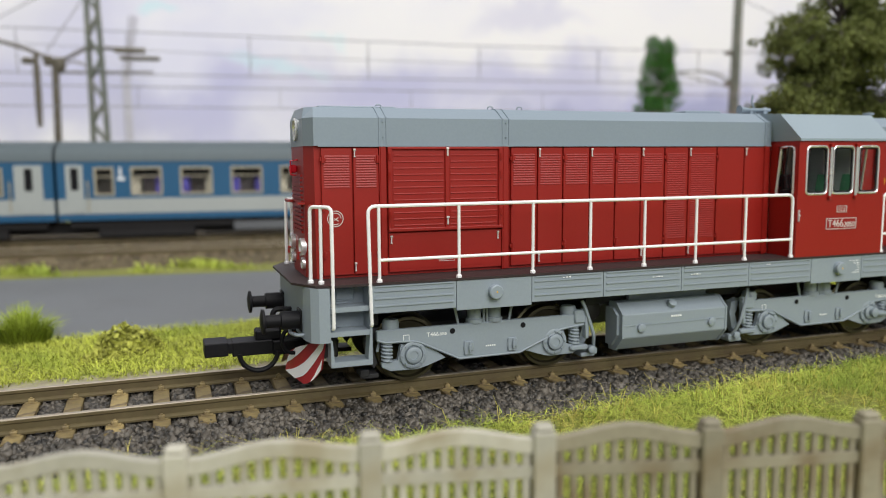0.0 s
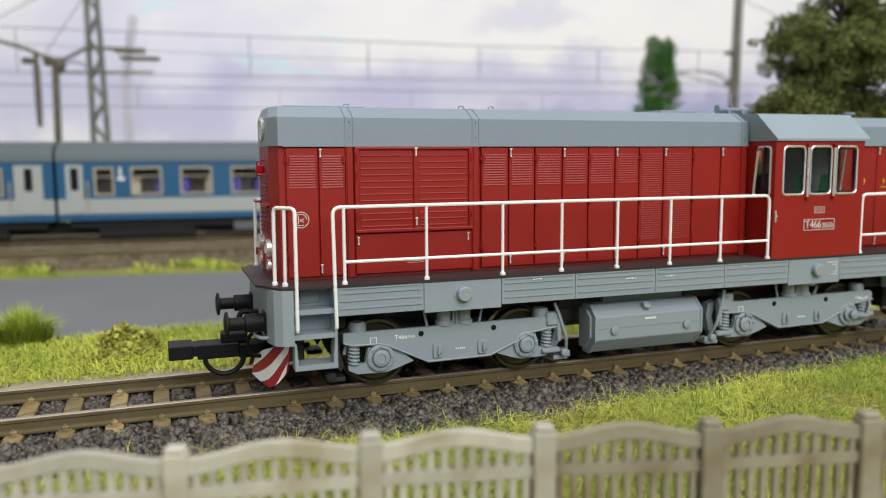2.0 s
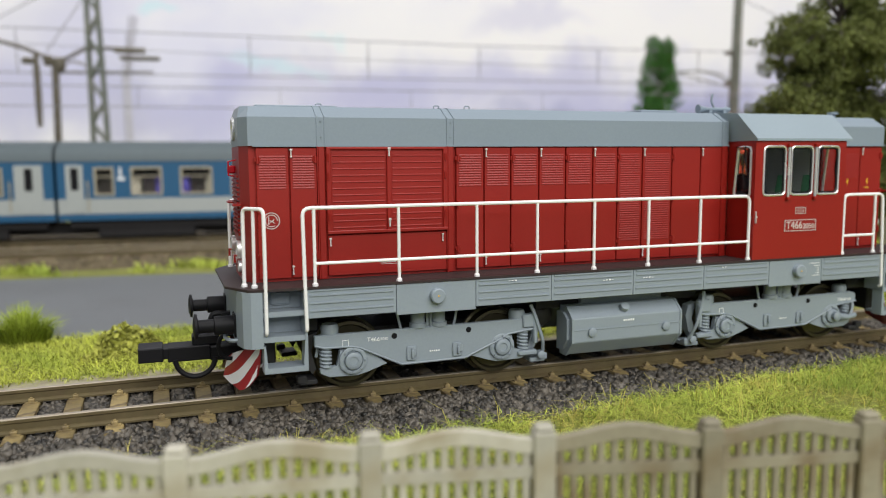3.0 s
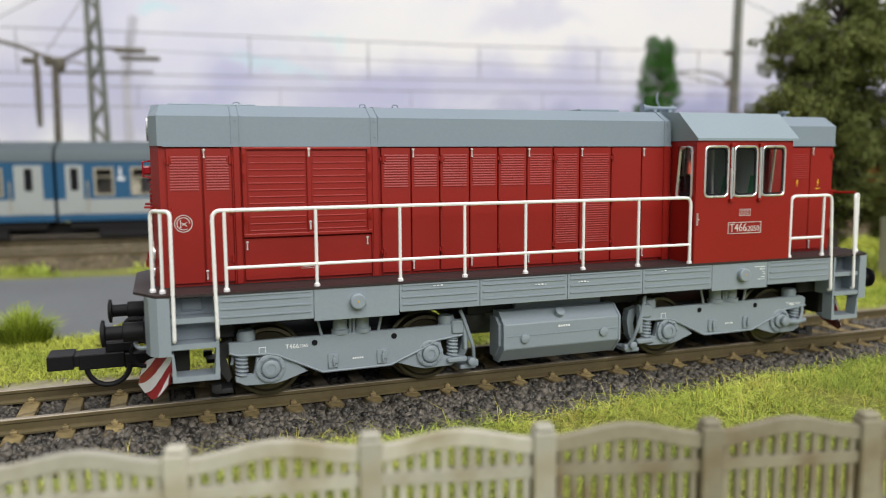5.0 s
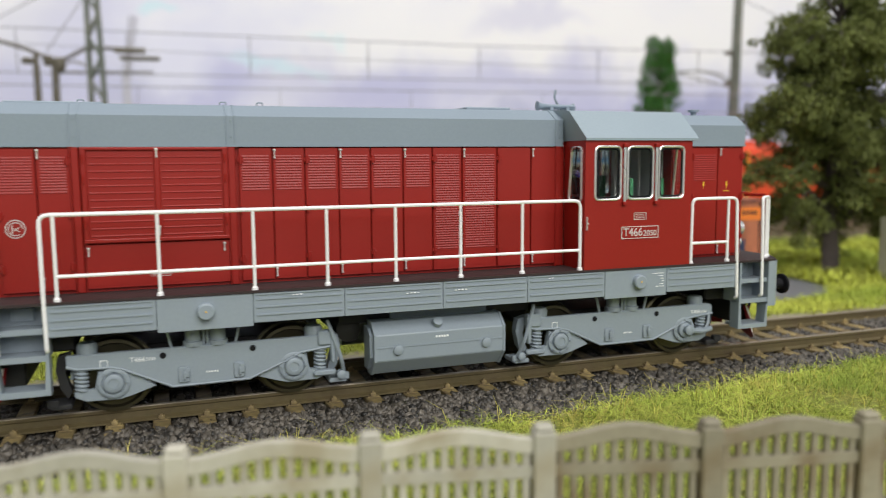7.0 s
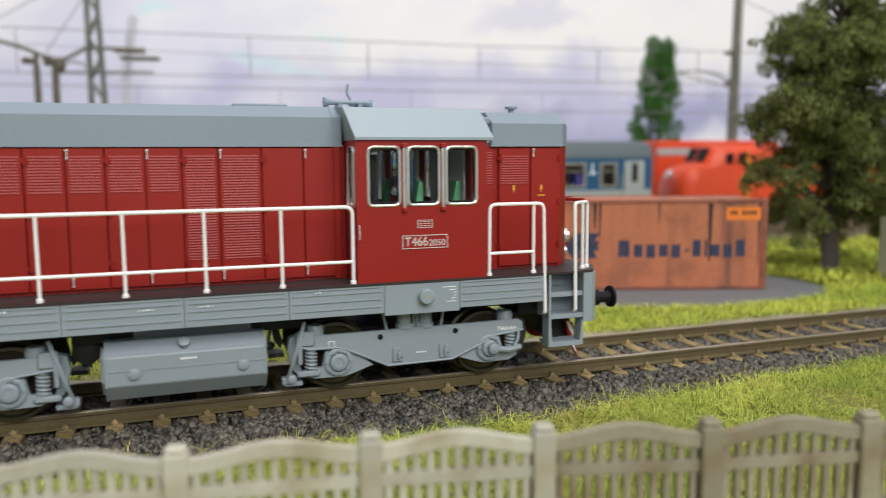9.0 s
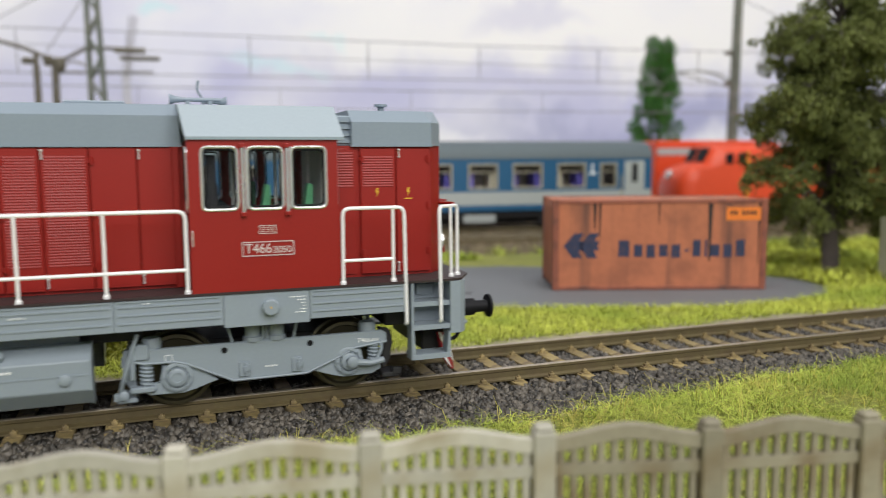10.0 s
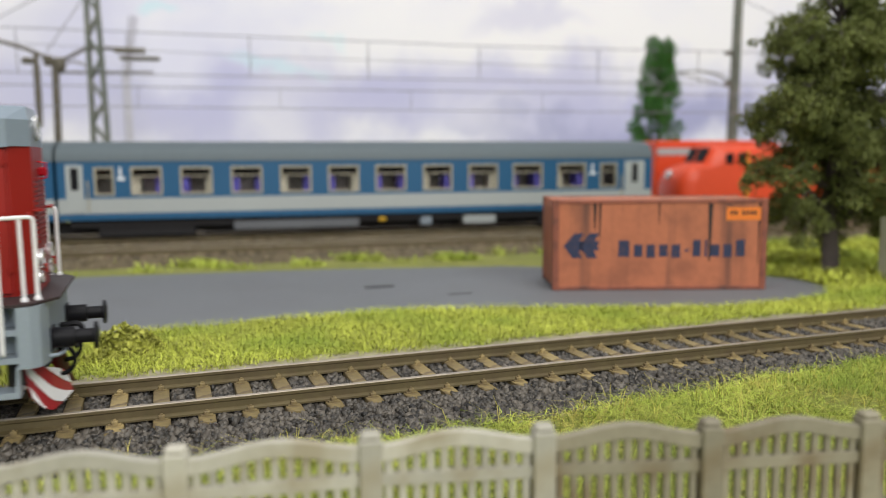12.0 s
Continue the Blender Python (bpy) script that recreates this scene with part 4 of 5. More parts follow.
LEAF = leafy("olive_foliage", (0.155, 0.178, 0.052), (0.105, 0.13, 0.034), 0.5)
FIR = leafy("fresh_green_foliage", (0.065, 0.19, 0.04), (0.045, 0.13, 0.025), 0.4)
BARK = material("grey_brown_bark", (0.075, 0.06, 0.055), 0.85, vary=0.3, grain=500, bump=0.8)

# ---- ground, tarmac and ballast beds
bm = bmesh.new()
prism(bm, [(-320, -40), (680, -40), (680, -4), (-30, -4), (-36, -4.8), (-50, -8.6), (-58, -9.2), (-320, -9.2)], -820, 1050, "x")
tagged(part("ground", bm, MEADOW), "mossy yellow-green ground sheet of the layout", "ground", kind="structure")
YARD = [(-260, 62), (-60, 66), (5, 67), (50, 71), (95, 72), (125, 62), (150, 53), (178, 42), (205, 42), (226, 48), (237, 60), (240, 76), (228, 98), (195, 122), (160, 146), (90, 165), (10, 178), (-80, 188), (-260, 205)]
bm = bmesh.new()
prism(bm, YARD, -4.6, -3.94, "z")
tagged(part("yard_pavement", bm, TARMAC), "smooth grey painted tarmac yard", "pavement", kind="structure")
bm = bmesh.new()
box(bm, 92.5, 102.5, 113.5, 117.0, -3.95, -3.85, 0.03)
tagged(part("drain_cover", bm, BLACK), "small dark rectangular drain cover in the tarmac", "drain cover")
for k, (x, y) in enumerate(((55, 73.5), (118, 92))):
    bm = bmesh.new()
    box(bm, x - 4, x + 4, y - 0.8, y + 0.8, -3.95, -3.88, 0.03)
    tagged(part("drain_cover", bm, BLACK), "thin dark slot drain in the tarmac", "drain cover")
bm = bmesh.new()
prism(bm, [(-21.5, -4.05), (-16.5, -3.3), (16.5, -3.2), (22, -4.05)], -700, 900, "x")
tagged(part("ballast_bed", bm, GAPSOIL), "ballast bed under the front track, darkened as shade between the stones", "ballast", kind="structure")
# loose stones: along the shoulders and between the sleepers


def near_edge(p):
    """Distance of the grass border from the middle of the front track."""
    return np.interp(p[:, 0], [0, 50, 77, 88, 100, 118, 132, 148, 175], [27.4, 26.8, 27.2, 25.8, 24.6, 23.0, 21.2, 19.4, 17.2]) + 0.9 * np.sin(p[:, 0] * 0.21 + 1) + 0.7 * np.sin(p[:, 0] * 0.53)


n = 54000
p = np.stack([rng.uniform(-30, 262, n), rng.uniform(-28, 20.5, n), np.zeros(n)], 1)
edge = 18.3 + 0.8 * np.sin(p[:, 0] * 0.21) + 0.6 * np.sin(p[:, 0] * 0.53)
p = p[(p[:, 1] > -np.minimum(near_edge(p) + 0.8, 27.5)) & (p[:, 1] < edge)]
out = np.abs(p[:, 1])
p[:, 2] = np.where(out < 13.4, -3.25, np.maximum(-3.0 - (out - 13.4) * 0.16, -4.1)) + rng.uniform(-0.2, 0.38, len(p))
on_rail = np.abs(out - 8.75) < 1.1
p[on_rail, 2] -= 0.35
keep = np.abs(((p[:, 0] - 6.0 + 3.52) % 7.04) - 3.52) > np.where((out < 12.9) & (p[:, 0] < 190), 1.9, 0.0)
p[:, 2] += np.where((out < 7.4) & (p[:, 0] > 190), 0.55, 0.0)
v, f = stones(p[keep], 0.86)
tagged(stuff("ballast_stones", v, f, BALLAST, "dark grey crushed ballast stones", "ballast"))

xs = np.linspace(-40, 240, 57)
border = near_edge(np.stack([xs, xs], 1))
bm = bmesh.new()
prism(bm, [(x, -e - 1.4) for x, e in zip(xs, border)] + [(x, -e + 1.6) for x, e in reversed(list(zip(xs, border)))], -4.4, -3.93, "z")
tagged(part("sandy_verge", bm, SAND), "pale sandy strip between ballast and grass", "ground", kind="structure")
bm = bmesh.new()
prism(bm, [(-300, 18.0), (500, 18.0), (500, 28.5), (-300, 28.5)], -4.4, -3.72, "z")
tagged(part("sandy_verge", bm, SAND), "pale sandy strip behind the front track", "ground", kind="structure")

# ---- the front track
RAILPROFILE = [(-1.1, -2.35), (1.1, -2.35), (1.1, -2.05), (0.28, -1.75), (0.26, -0.8), (0.5, -0.6), (0.5, -0.12), (0.4, 0.0), (-0.4, 0.0), (-0.5, -0.12), (-0.5, -0.6), (-0.26, -0.8), (-0.28, -1.75), (-1.1, -2.05)]


def track(name, label, m, x0, x1, gap, phase, pieces_from, pieces_to, rail_mat, sleeper_mat, sleeper_half):
    t = thing(name, label, "railway track", m)
    for y in (-8.75, 8.75):
        bm = bmesh.new()
        prism(bm, [(y + a, z) for a, z in RAILPROFILE], x0, x1, "x")
        for fc in bm.faces:
            if fc.calc_center_median().z > -0.13:
                fc.material_index = 1
        part("rail", bm, [rail_mat, RAILTOP], t, "weathered brown rail with a bare head")
    bm = bmesh.new()
    prism(bm, [(-1.5, -3.9), (1.5, -3.9), (1.35, -2.5), (1.2, -2.4), (-1.2, -2.4), (-1.35, -2.5)], -sleeper_half, sleeper_half, "y")
    for y in (-8.75, 8.75):
        box(bm, -1.0, 1.0, y - 1.9, y + 1.9, -2.45, -2.2)
        for s in (-1, 1):
            box(bm, -0.52, 0.52, y + s * 1.2 - 0.42, y + s * 1.2 + 0.42, -2.3, -1.65, 0.1)
            box(bm, -0.22, 0.22, y + s * 1.3 - 0.22, y + s * 1.3 + 0.22, -1.85, -1.4)
    first = part("sleeper", bm, sleeper_mat, t)
    k = 0
    x = x0 + (phase - x0) % gap
    while x < x1:
        ob = first if k == 0 else new("sleeper", first.data)
        ob.parent = t
        ob.matrix_local = mm(x + rng.uniform(-0.12, 0.12), rng.uniform(-0.25, 0.25), rng.uniform(-0.06, 0.04), 0, 0, rng.uniform(-0.8, 0.8))
        k += 1
        x += gap
    return t


track("railway_track", "straight track with brown rails on tan sleepers", mm(0, 0, 0), -330, 620, 7.04, 6.0, 0, 0, RAIL, SLEEPER, 13.6)

# ---- the two tracks at the back, on one brown bed
BACK = mm(-16, 261, 2.3, 0, 0, -5.5)
BROWNBED = material("brown_ballast", (0.115, 0.09, 0.052), 0.9, vary=0.3, grain=700, bump=0.8, stain=(0.10, 0.085, 0.06), stain_amount=0.6, stain_size=50)
bm = bmesh.new()
prism(bm, [(-60, -6.5), (-54, -3.0), (120, -3.0), (128, -6.5)], -760, 1020, "x")
bed = tagged(part("back_ballast_bed", bm, BROWNBED), "brown ballast bed under the back tracks", "ballast", kind="structure")
bed.matrix_world = BACK
OLDSLEEPER = material("brown_sleeper", (0.16, 0.115, 0.07), 0.7, vary=0.2, ob_random=0.25)
for off, name in ((-38, "middle"), (16, "coach")):
    track("railway_track", "brown weathered track on brown ballast at the back", BACK @ mm(0, off, 0), -340, 620, 7.04, 0, 0, 0, RAIL, OLDSLEEPER, 14.5)
n = 9000
q = np.stack([rng.uniform(-140, 420, n), rng.uniform(-58, 2, n), rng.uniform(-3.3, -2.8, n)], 1)
q[:, 2] -= np.clip(-53 - q[:, 1], 0, 9) * 0.55
q = q[np.abs(np.abs(q[:, 1] + 38) - 8.75) > 1.3]
q2 = (np.array(BACK.to_3x3()) @ q.T).T + np.array(BACK.translation) * 1000
v, f = stones(q2, 1.5)
stuff("brown_ballast_stones", v, f, material("brown_ballast_stone", (0.15, 0.12, 0.072), 0.9, vary=0.25, island=0.5, bump=0.3), "brown crushed ballast stones", "ballast")

# ---- grass
def scatter(count, x0, x1, y0, y1, z=-4.05):
    return np.stack([rng.uniform(x0, x1, count), rng.uniform(y0, y1, count), np.full(count, z)], 1)


def patchy(p, size, cut):
    """Keeps the points where slow noise is above cut, for bare patches."""
    val = np.sin(p[:, 0] / size + 1.3) * np.sin(p[:, 1] / size * 1.3 + 0.4) + 0.6 * np.sin(p[:, 0] / size * 2.3 + p[:, 1] / size * 1.7) + rng.normal(0, 0.35, len(p))
    return p[val > cut]


def far_edge(p):
    return 24.6 + 1.2 * np.sin(p[:, 0] * 0.11 + 1) + 0.8 * np.sin(p[:, 0] * 0.31)


def on_slope(p):
    p[:, 2] = np.interp(p[:, 1], [-58, -50, -36, -30], [-9.25, -8.65, -4.85, -4.05])
    return p


p = on_slope(scatter(95000, -25, 235, -78, -15))
p = p[p[:, 1] < -near_edge(p)]
v, f = blades(patchy(p, 9, -0.9), 2.3, 0.06, 2.0)
stuff("grass", v, f, GRASS, "short yellow-green grass fibre beside the ballast", "grass")
p = on_slope(scatter(15000, -25, 235, -70, -15))
p = p[p[:, 1] < -near_edge(p) - 0.6]
v, f = blades(patchy(p, 7, -0.2), 3.2, 0.05, 1.9)
stuff("grass", v, f, STRAW, "long pale straw-coloured grass fibres", "grass")
p = on_slope(scatter(9000, -25, 235, -60, -15))
p = p[p[:, 1] < -near_edge(p)]
v, f = blades(patchy(p, 6, 0.3), 2.2, 0.07, 1.6)
stuff("grass", v, f, MOSS, "dark green and brown undergrowth fibres", "grass")
p = on_slope(scatter(700, -25, 235, -40, -15))
p = p[p[:, 1] < -near_edge(p) + 2.2]
v, f = blades(p, 5.2, 0.05, 0.8)
stuff("grass", v, f, STRAW, "long pale straw-coloured grass fibres", "grass")
p = scatter(95000, -60, 330, 18, 84)
p = p[(p[:, 1] > far_edge(p)) & ~inside(p, YARD)]
v, f = blades(patchy(p, 12, -1.4), 2.7, 0.09, 1.3)
stuff("grass", v, f, MEADOWGRASS, "short yellow-green grass fibre behind the track", "grass")
p = scatter(26000, 190, 420, 60, 190)
p = p[~inside(p, YARD)]
v, f = blades(patchy(p, 16, -0.9), 4.2, 0.3, 0.7)
stuff("grass", v, f, MEADOWGRASS, "yellow-green grass under the tree", "grass")
p = scatter(60000, -140, 250, 140, 212)
p = p[~inside(p, YARD)]
lane = (261 + 16 * 0 - 60.5 - (p[:, 0] + 16) * 0.0963) - p[:, 1]
p = p[(lane > -6) & (lane < 16)]
v, f = blades(patchy(p, 11, 0.75), 4.0, 0.3, 0.6)
stuff("grass", v, f, GRASS, "small green tufts along the back ballast", "grass")


def tuft(name, label, x, y, r, h, count, mat, leafy_top=False):
    a, d = rng.uniform(0, 2 * math.pi, count), np.sqrt(rng.uniform(0, 1, count)) * r
    p = np.stack([x + np.cos(a) * d, y + np.sin(a) * d, np.full(count, -4.05)], 1)
    if leafy_top:
        p[:, 2] += rng.uniform(0, 1, count) * h * (1 - (d / r) ** 2) * (0.6 + 0.4 * np.sin(a * 3 + d))
        v, f = flakes(p, 1.3)
    else:
        v, f = blades(p, h * (1.1 - 0.45 * (d / r) ** 2), 0.13, d / r * 0.75, a + rng.normal(0, 0.5, count))
    stuff(name, v, f, mat, label, "plant")


OLIVEMOSS = leafy("olive_moss_fibre", (0.38, 0.39, 0.08), (0.26, 0.28, 0.05), 0.5)
tuft("grass_tuft", "bright green spiky grass tuft beside the tarmac", -3.5, 66, 5.2, 8.8, 1500, leafy("bright_green_tuft", (0.36, 0.44, 0.065), (0.25, 0.36, 0.05), 0.4))
tuft("moss_clump", "olive green low moss clump in the grass", 20.0, 47, 8.5, 7.6, 6000, OLIVEMOSS, True)
tuft("moss_clump", "olive green low moss clump in the grass", 15.0, 40, 5.0, 3.4, 2000, OLIVEMOSS, True)

# ---- concrete garden fence in front
fence = thing("fence", "low weathered concrete fence with wavy panels and square posts", "fence", mm(29.05, -64.23, 8.61, 0, 0, -12.28) @ Matrix.Scale(0.78, 4))
bm = bmesh.new()
box(bm, -1.5, 1.5, -1.3, 1.3, -22.5, 3.7, 0.25)
box(bm, -1.35, 1.35, -1.15, 1.15, 3.6, 4.55, 0.4)
first_post = part("post", bm, FENCE, fence)
dim_post = first_post.data.copy()
dim_post.materials[0] = DIMFENCE
lift = {-2: 0.0, -1: 0.1, 0: -0.1, 1: 0.38, 2: 0.3, 3: -0.2, 4: -0.3, 5: -0.3, 6: -0.3}
shift = {0: -0.3, 1: 0.5}
for k in range(-2, 7):
    ob = first_post if k == -2 else new("post", first_post.data if k < 3 else dim_post)
    ob.parent = fence
    ob.matrix_local = mm(23 * k + shift.get(k, 0), 0, lift[k], 0, 0, rng.uniform(-1.5, 1.5))


def wave(u):
    return 2.75 + 1.5 * (0.5 - 0.5 * math.cos(2 * math.pi * u)) ** 0.9


for k in range(-2, 6):
    xa, xb = 23 * k + shift.get(k, 0) + 1.4, 23 * (k + 1) + shift.get(k + 1, 0) - 1.4
    za, zb = lift[k], lift[k + 1]
    # the right-hand panels carry the light falloff in their colour
    surface = DIMFENCE if k >= 2 else FENCE
    bm = bmesh.new()
    seg = 16
    top = [(xa + (xb - xa) * i / seg, wave(i / seg) + za + (zb - za) * i / seg) for i in range(seg + 1)]
    prism(bm, top + [(x, z - 1.9) for x, z in reversed(top)], -0.75, 0.75)
    panel = part("panel_top", bm, surface, fence, "wavy concrete top rail")
    bm = bmesh.new()
    prism(bm, [(xa, -2.5 + za), (xb, -2.5 + zb), (xb, -0.9 + zb), (xa, -0.9 + za)], -0.6, 0.6)
    part("panel_rail", bm, surface, fence)
    bm = bmesh.new()
    prism(bm, [(xa, -22.5), (xb, -22.5), (xb, -8.4), (xa, -8.4)], -0.7, 0.7)
    part("panel_foot", bm, surface, fence)
    for i in range(11):
        u = (i + 0.5) / 11
        x = xa + (xb - xa) * u
        bm = bmesh.new()
        box(bm, x - 0.47, x + 0.47, -0.4, 0.4, -8.6, wave(u) + za + (zb - za) * u - 1.0, 0.12)
        part("picket", bm, surface, fence)

# ---- weathered freight container on the yard
cont = thing("freight_container", "weathered rusty orange freight container standing on the tarmac", "container", mm(148.2, 86.3, -3.94, 0, 0, -20.2))
CNAVY = material("navy_print", (0.02, 0.03, 0.075), 0.6, vary=0.2, stain=(0.2, 0.07, 0.04), stain_amount=0.25, stain_size=300, bump=0.0)
CORANGE = material("bright_orange_label", (0.78, 0.20, 0.02), 0.55, vary=0.08, bump=0.0)
STREAK = material("sooty_rain_streak", (0.035, 0.022, 0.018), 0.8, vary=0.3, bump=0.0)
SIDE = RUST.copy()
SIDE.name = "streaked_orange_container"
RUSTSHADE = material("rust_and_shadow_edge", (0.27, 0.085, 0.05), 0.7, vary=0.3, grain=500, bump=0.2, stain=(0.07, 0.035, 0.03), stain_amount=0.8, stain_size=90)
nt = SIDE.node_tree
b = nt.nodes["Principled BSDF"]
old = b.inputs["Base Color"].links[0].from_socket
tc, mp, ns, rp, mx = (nt.nodes.new(k) for k in ("ShaderNodeTexCoord", "ShaderNodeMapping", "ShaderNodeTexNoise", "ShaderNodeMapRange", "ShaderNodeMix"))
mp.inputs["Scale"].default_value = (150, 150, 9)
ns.inputs["Scale"].default_value, ns.inputs["Detail"].default_value = 1.0, 3
rp.inputs["From Min"].default_value, rp.inputs["From Max"].default_value, rp.inputs["To Max"].default_value = 0.52, 0.72, 0.85
mx.data_type = "RGBA"
mx.inputs["B"].default_value = (0.10, 0.045, 0.032, 1)
for a, c in ((tc.outputs["Object"], mp.inputs["Vector"]), (mp.outputs[0], ns.inputs["Vector"]), (ns.outputs["Fac"], rp.inputs["Value"]), (rp.outputs[0], mx.inputs["Factor"]), (old, mx.inputs["A"]), (mx.outputs["Result"], b.inputs["Base Color"])):
    nt.links.new(a, c)
bm = bmesh.new()
box(bm, 0.6, 69.0, 0.35, 27.6, 0.6, 29.3)
body = part("box_body", bm, SIDE, cont, "orange side walls with dark rain streaks")
for x in (0.0, 67.6):
    for y in (0.0, 26.2):
        bm = bmesh.new()
        box(bm, x, x + 2.0, y, y + 1.8, 0, 29.8, 0.2)
        part("corner_post", bm, RUSTSHADE, cont)
# the bottom rails' dark rust also paints the shadow along the container's base
for y in (0.05, 26.9):
    for z in (0.1, 28.4):
        bm = bmesh.new()
        box(bm, 1.5, 68, y, y + 1.0, z, z + 1.2, 0.15)
        part("side_rail", bm, RUSTSHADE, cont)
for k in range(5):
    bm = bmesh.new()
    box(bm, 0.1, 0.62, 2.4 + k * 4.8, 6.4 + k * 4.8, 2.0, 28.0, 0.2)
    part("end_rib", bm, RUST, cont)
for x, w, z0 in ((13.0, 1.3, 20.0), (14.8, 0.9, 17.5), (34.2, 0.6, 22.0), (50.3, 1.6, 9.5), (66.6, 0.7, 8.0)):
    bm = bmesh.new()
    prism(bm, [(x, 28.4), (x + w, 28.4), (x + w * 0.6, z0), (x + w * 0.3, z0)], 0.27, 0.36)
    part("rain_streak", bm, STREAK, cont, "dark soot streak")
# shipping mark: two chevrons, and the lettering as plain blocks of its size
bm = bmesh.new()
for x in (3.6, 8.6):
    prism(bm, [(x, 14.6), (x + 3.4, 18.8), (x + 6.6, 18.8), (x + 5.0, 16.4), (x + 6.8, 16.0), (x + 6.0, 14.6), (x + 6.6, 13.2), (x + 4.8, 13.0), (x + 6.0, 10.6), (x + 2.8, 10.6)], 0.29, 0.38)
part("shipping_mark", bm, CNAVY, cont, "dark blue double chevron mark")
x = 21.4
for w, low, high in ((4.2, 11.0, 16.4), (3.2, 11.0, 15.0), (3.3, 10.6, 15.0), (3.2, 11.0, 15.0), (3.3, 10.6, 15.0), (1.9, 12.7, 13.4), (3.0, 11.0, 16.4), (1.0, 11.0, 16.4), (3.4, 11.0, 15.0), (3.2, 10.6, 15.0), (3.4, 11.0, 16.4)):
    bm = bmesh.new()
    box(bm, x, x + w * 0.86, 0.27, 0.38, low, high)
    part("lettering_block", bm, CNAVY, cont, "plain dark blue block in place of a letter")
    x += w + 0.85
bm = bmesh.new()
box(bm, 56.2, 67.3, 0.26, 0.36, 22.8, 27.0)
lab = part("orange_label", bm, CORANGE, cont, "bright orange label with illegible bars")
bm = bmesh.new()
for k in range(7):
    if k != 2:
        box(bm, 57.5 + k * 1.25, 58.4 + k * 1.25, 0.22, 0.3, 24.6, 25.8)
part("print_bar", bm, STREAK, lab)

# ---- blue coaches and the orange locomotive at the back
CREAM = material("cream_window_frame", (0.42, 0.38, 0.28), 0.5, bump=0.0)
VIOLET = material("violet_seat", (0.075, 0.06, 0.30), 0.7, bump=0.0)
DUSK = material("dark_coach_inside", (0.16, 0.14, 0.12), 0.8, bump=0.0)
UNDER = material("sooty_black_running_gear", (0.012, 0.011, 0.012), 0.7, vary=0.2)
COACHPANE = glass_material("grey_window_pane", (0.85, 0.87, 0.9))
BIG = [(31.9, 46.0), (54.1, 68.9), (77.5, 92.4), (100.9, 116.2), (124.4, 140.0), (148.3, 164.2), (173.0, 188.6), (197.2, 213.4), (221.8, 238.6), (247.2, 263.6)]
SMALL = [(15.8, 24.6), (272.0, 282.0)]


def coach(m):
    c = thing("passenger_coach", "blue and white passenger coach with a smooth grey roof", "railway coach", m, "coaches on the back track")
    wins = sorted(BIG + SMALL)
    bm = bmesh.new()
    box(bm, 0.3, 302.7, 0.6, 31.4, 9.5, 11.0)
    body = part("floor", bm, DUSK, c)
    for side, (y0, y1) in (("near", (0.0, 0.8)), ("far", (31.2, 32.0))):
        bm = bmesh.new()
        grid_wall(bm, [0] + [x for w in wins for x in w] + [303], [9.5, 21.0, 34.2, 37.2], [(2 * k + 1, 1) for k in range(len(wins))], y0, y1)
        wall = part("side_wall", bm, BLUE, c)
        bm = bmesh.new()
        box(bm, 0, 303, y0 - 0.08, y1 + 0.08, 12.5, 19.5)
        part("white_band", bm, IVORY, c, "white band along the coach side")
        for a, b in wins:
            bm = bmesh.new()
            for x in (a, b - 0.9):
                box(bm, x, x + 0.9, y0 - 0.25, y1 + 0.2, 21.0, 34.2)
            for z in (21.0, 33.3, 29.6):
                h = 0.9 if z != 29.6 else 0.5
                box(bm, a, b, y0 - 0.2, y1 + 0.15, z, z + h)
            fr = part("window_frame", bm, CREAM, c)
            bm = bmesh.new()
            box(bm, a + 0.5, b - 0.5, (y0 + y1) / 2 - 0.1, (y0 + y1) / 2 + 0.1, 21.5, 33.8)
            part("pane", bm, COACHPANE, fr).visible_shadow = False
        for a, b in ((3.6, 11.2), (286.6, 298.6)):
            bm = bmesh.new()
            box(bm, a, b, y0 - 0.35, y1 + 0.3, 12.8, 35.2, 0.2)
            door = part("door", bm, IVORY, c, "white coach door with a dark window")
            bm = bmesh.new()
            mid = (a + b) / 2
            box(bm, mid - 1.6, mid + 1.8, y0 - 0.45, y1 + 0.4, 23.5, 33.8, 0.1)
            part("pane", bm, BLACK, door)
        for x in (13.2, 284.8):
            bm = bmesh.new()
            tube(bm, [(x, y0 - 0.6, 14), (x, y0 - 0.6, 28)], 0.35, 5)
            part("grab_rail", bm, CREAM, c)
        for x in (27.0, 267.0):
            bm = bmesh.new()
            box(bm, x, x + 0.9, y0 - 0.06, y0, 29.5, 34.0)
            box(bm, x - 1.0, x + 2.4, y0 - 0.06, y0, 28.0, 29.3)
            part("class_mark", bm, PRINT, c, "white class number bar")
    for x in (0.0, 302.2):
        bm = bmesh.new()
        box(bm, x, x + 0.8, 0.8, 31.2, 11, 40)
        part("end_wall", bm, BLUE, c)
        bm = bmesh.new()
        xx = x - 1.1 if x < 1 else x + 0.8
        box(bm, xx, xx + 1.1, 10.5, 21.5, 11, 37, 0.3)
        part("gangway", bm, UNDER, c)
    arc = [(16 - 16.3 * math.cos(math.pi * k / 12), 36.8 + 9.6 * math.sin(math.pi * k / 12) ** 0.75) for k in range(13)]
    bm = bmesh.new()
    prism(bm, arc, -0.2, 303.2, "x")
    part("roof", bm, COACHROOF, c, "smooth grey rounded roof", True)
    k = 0
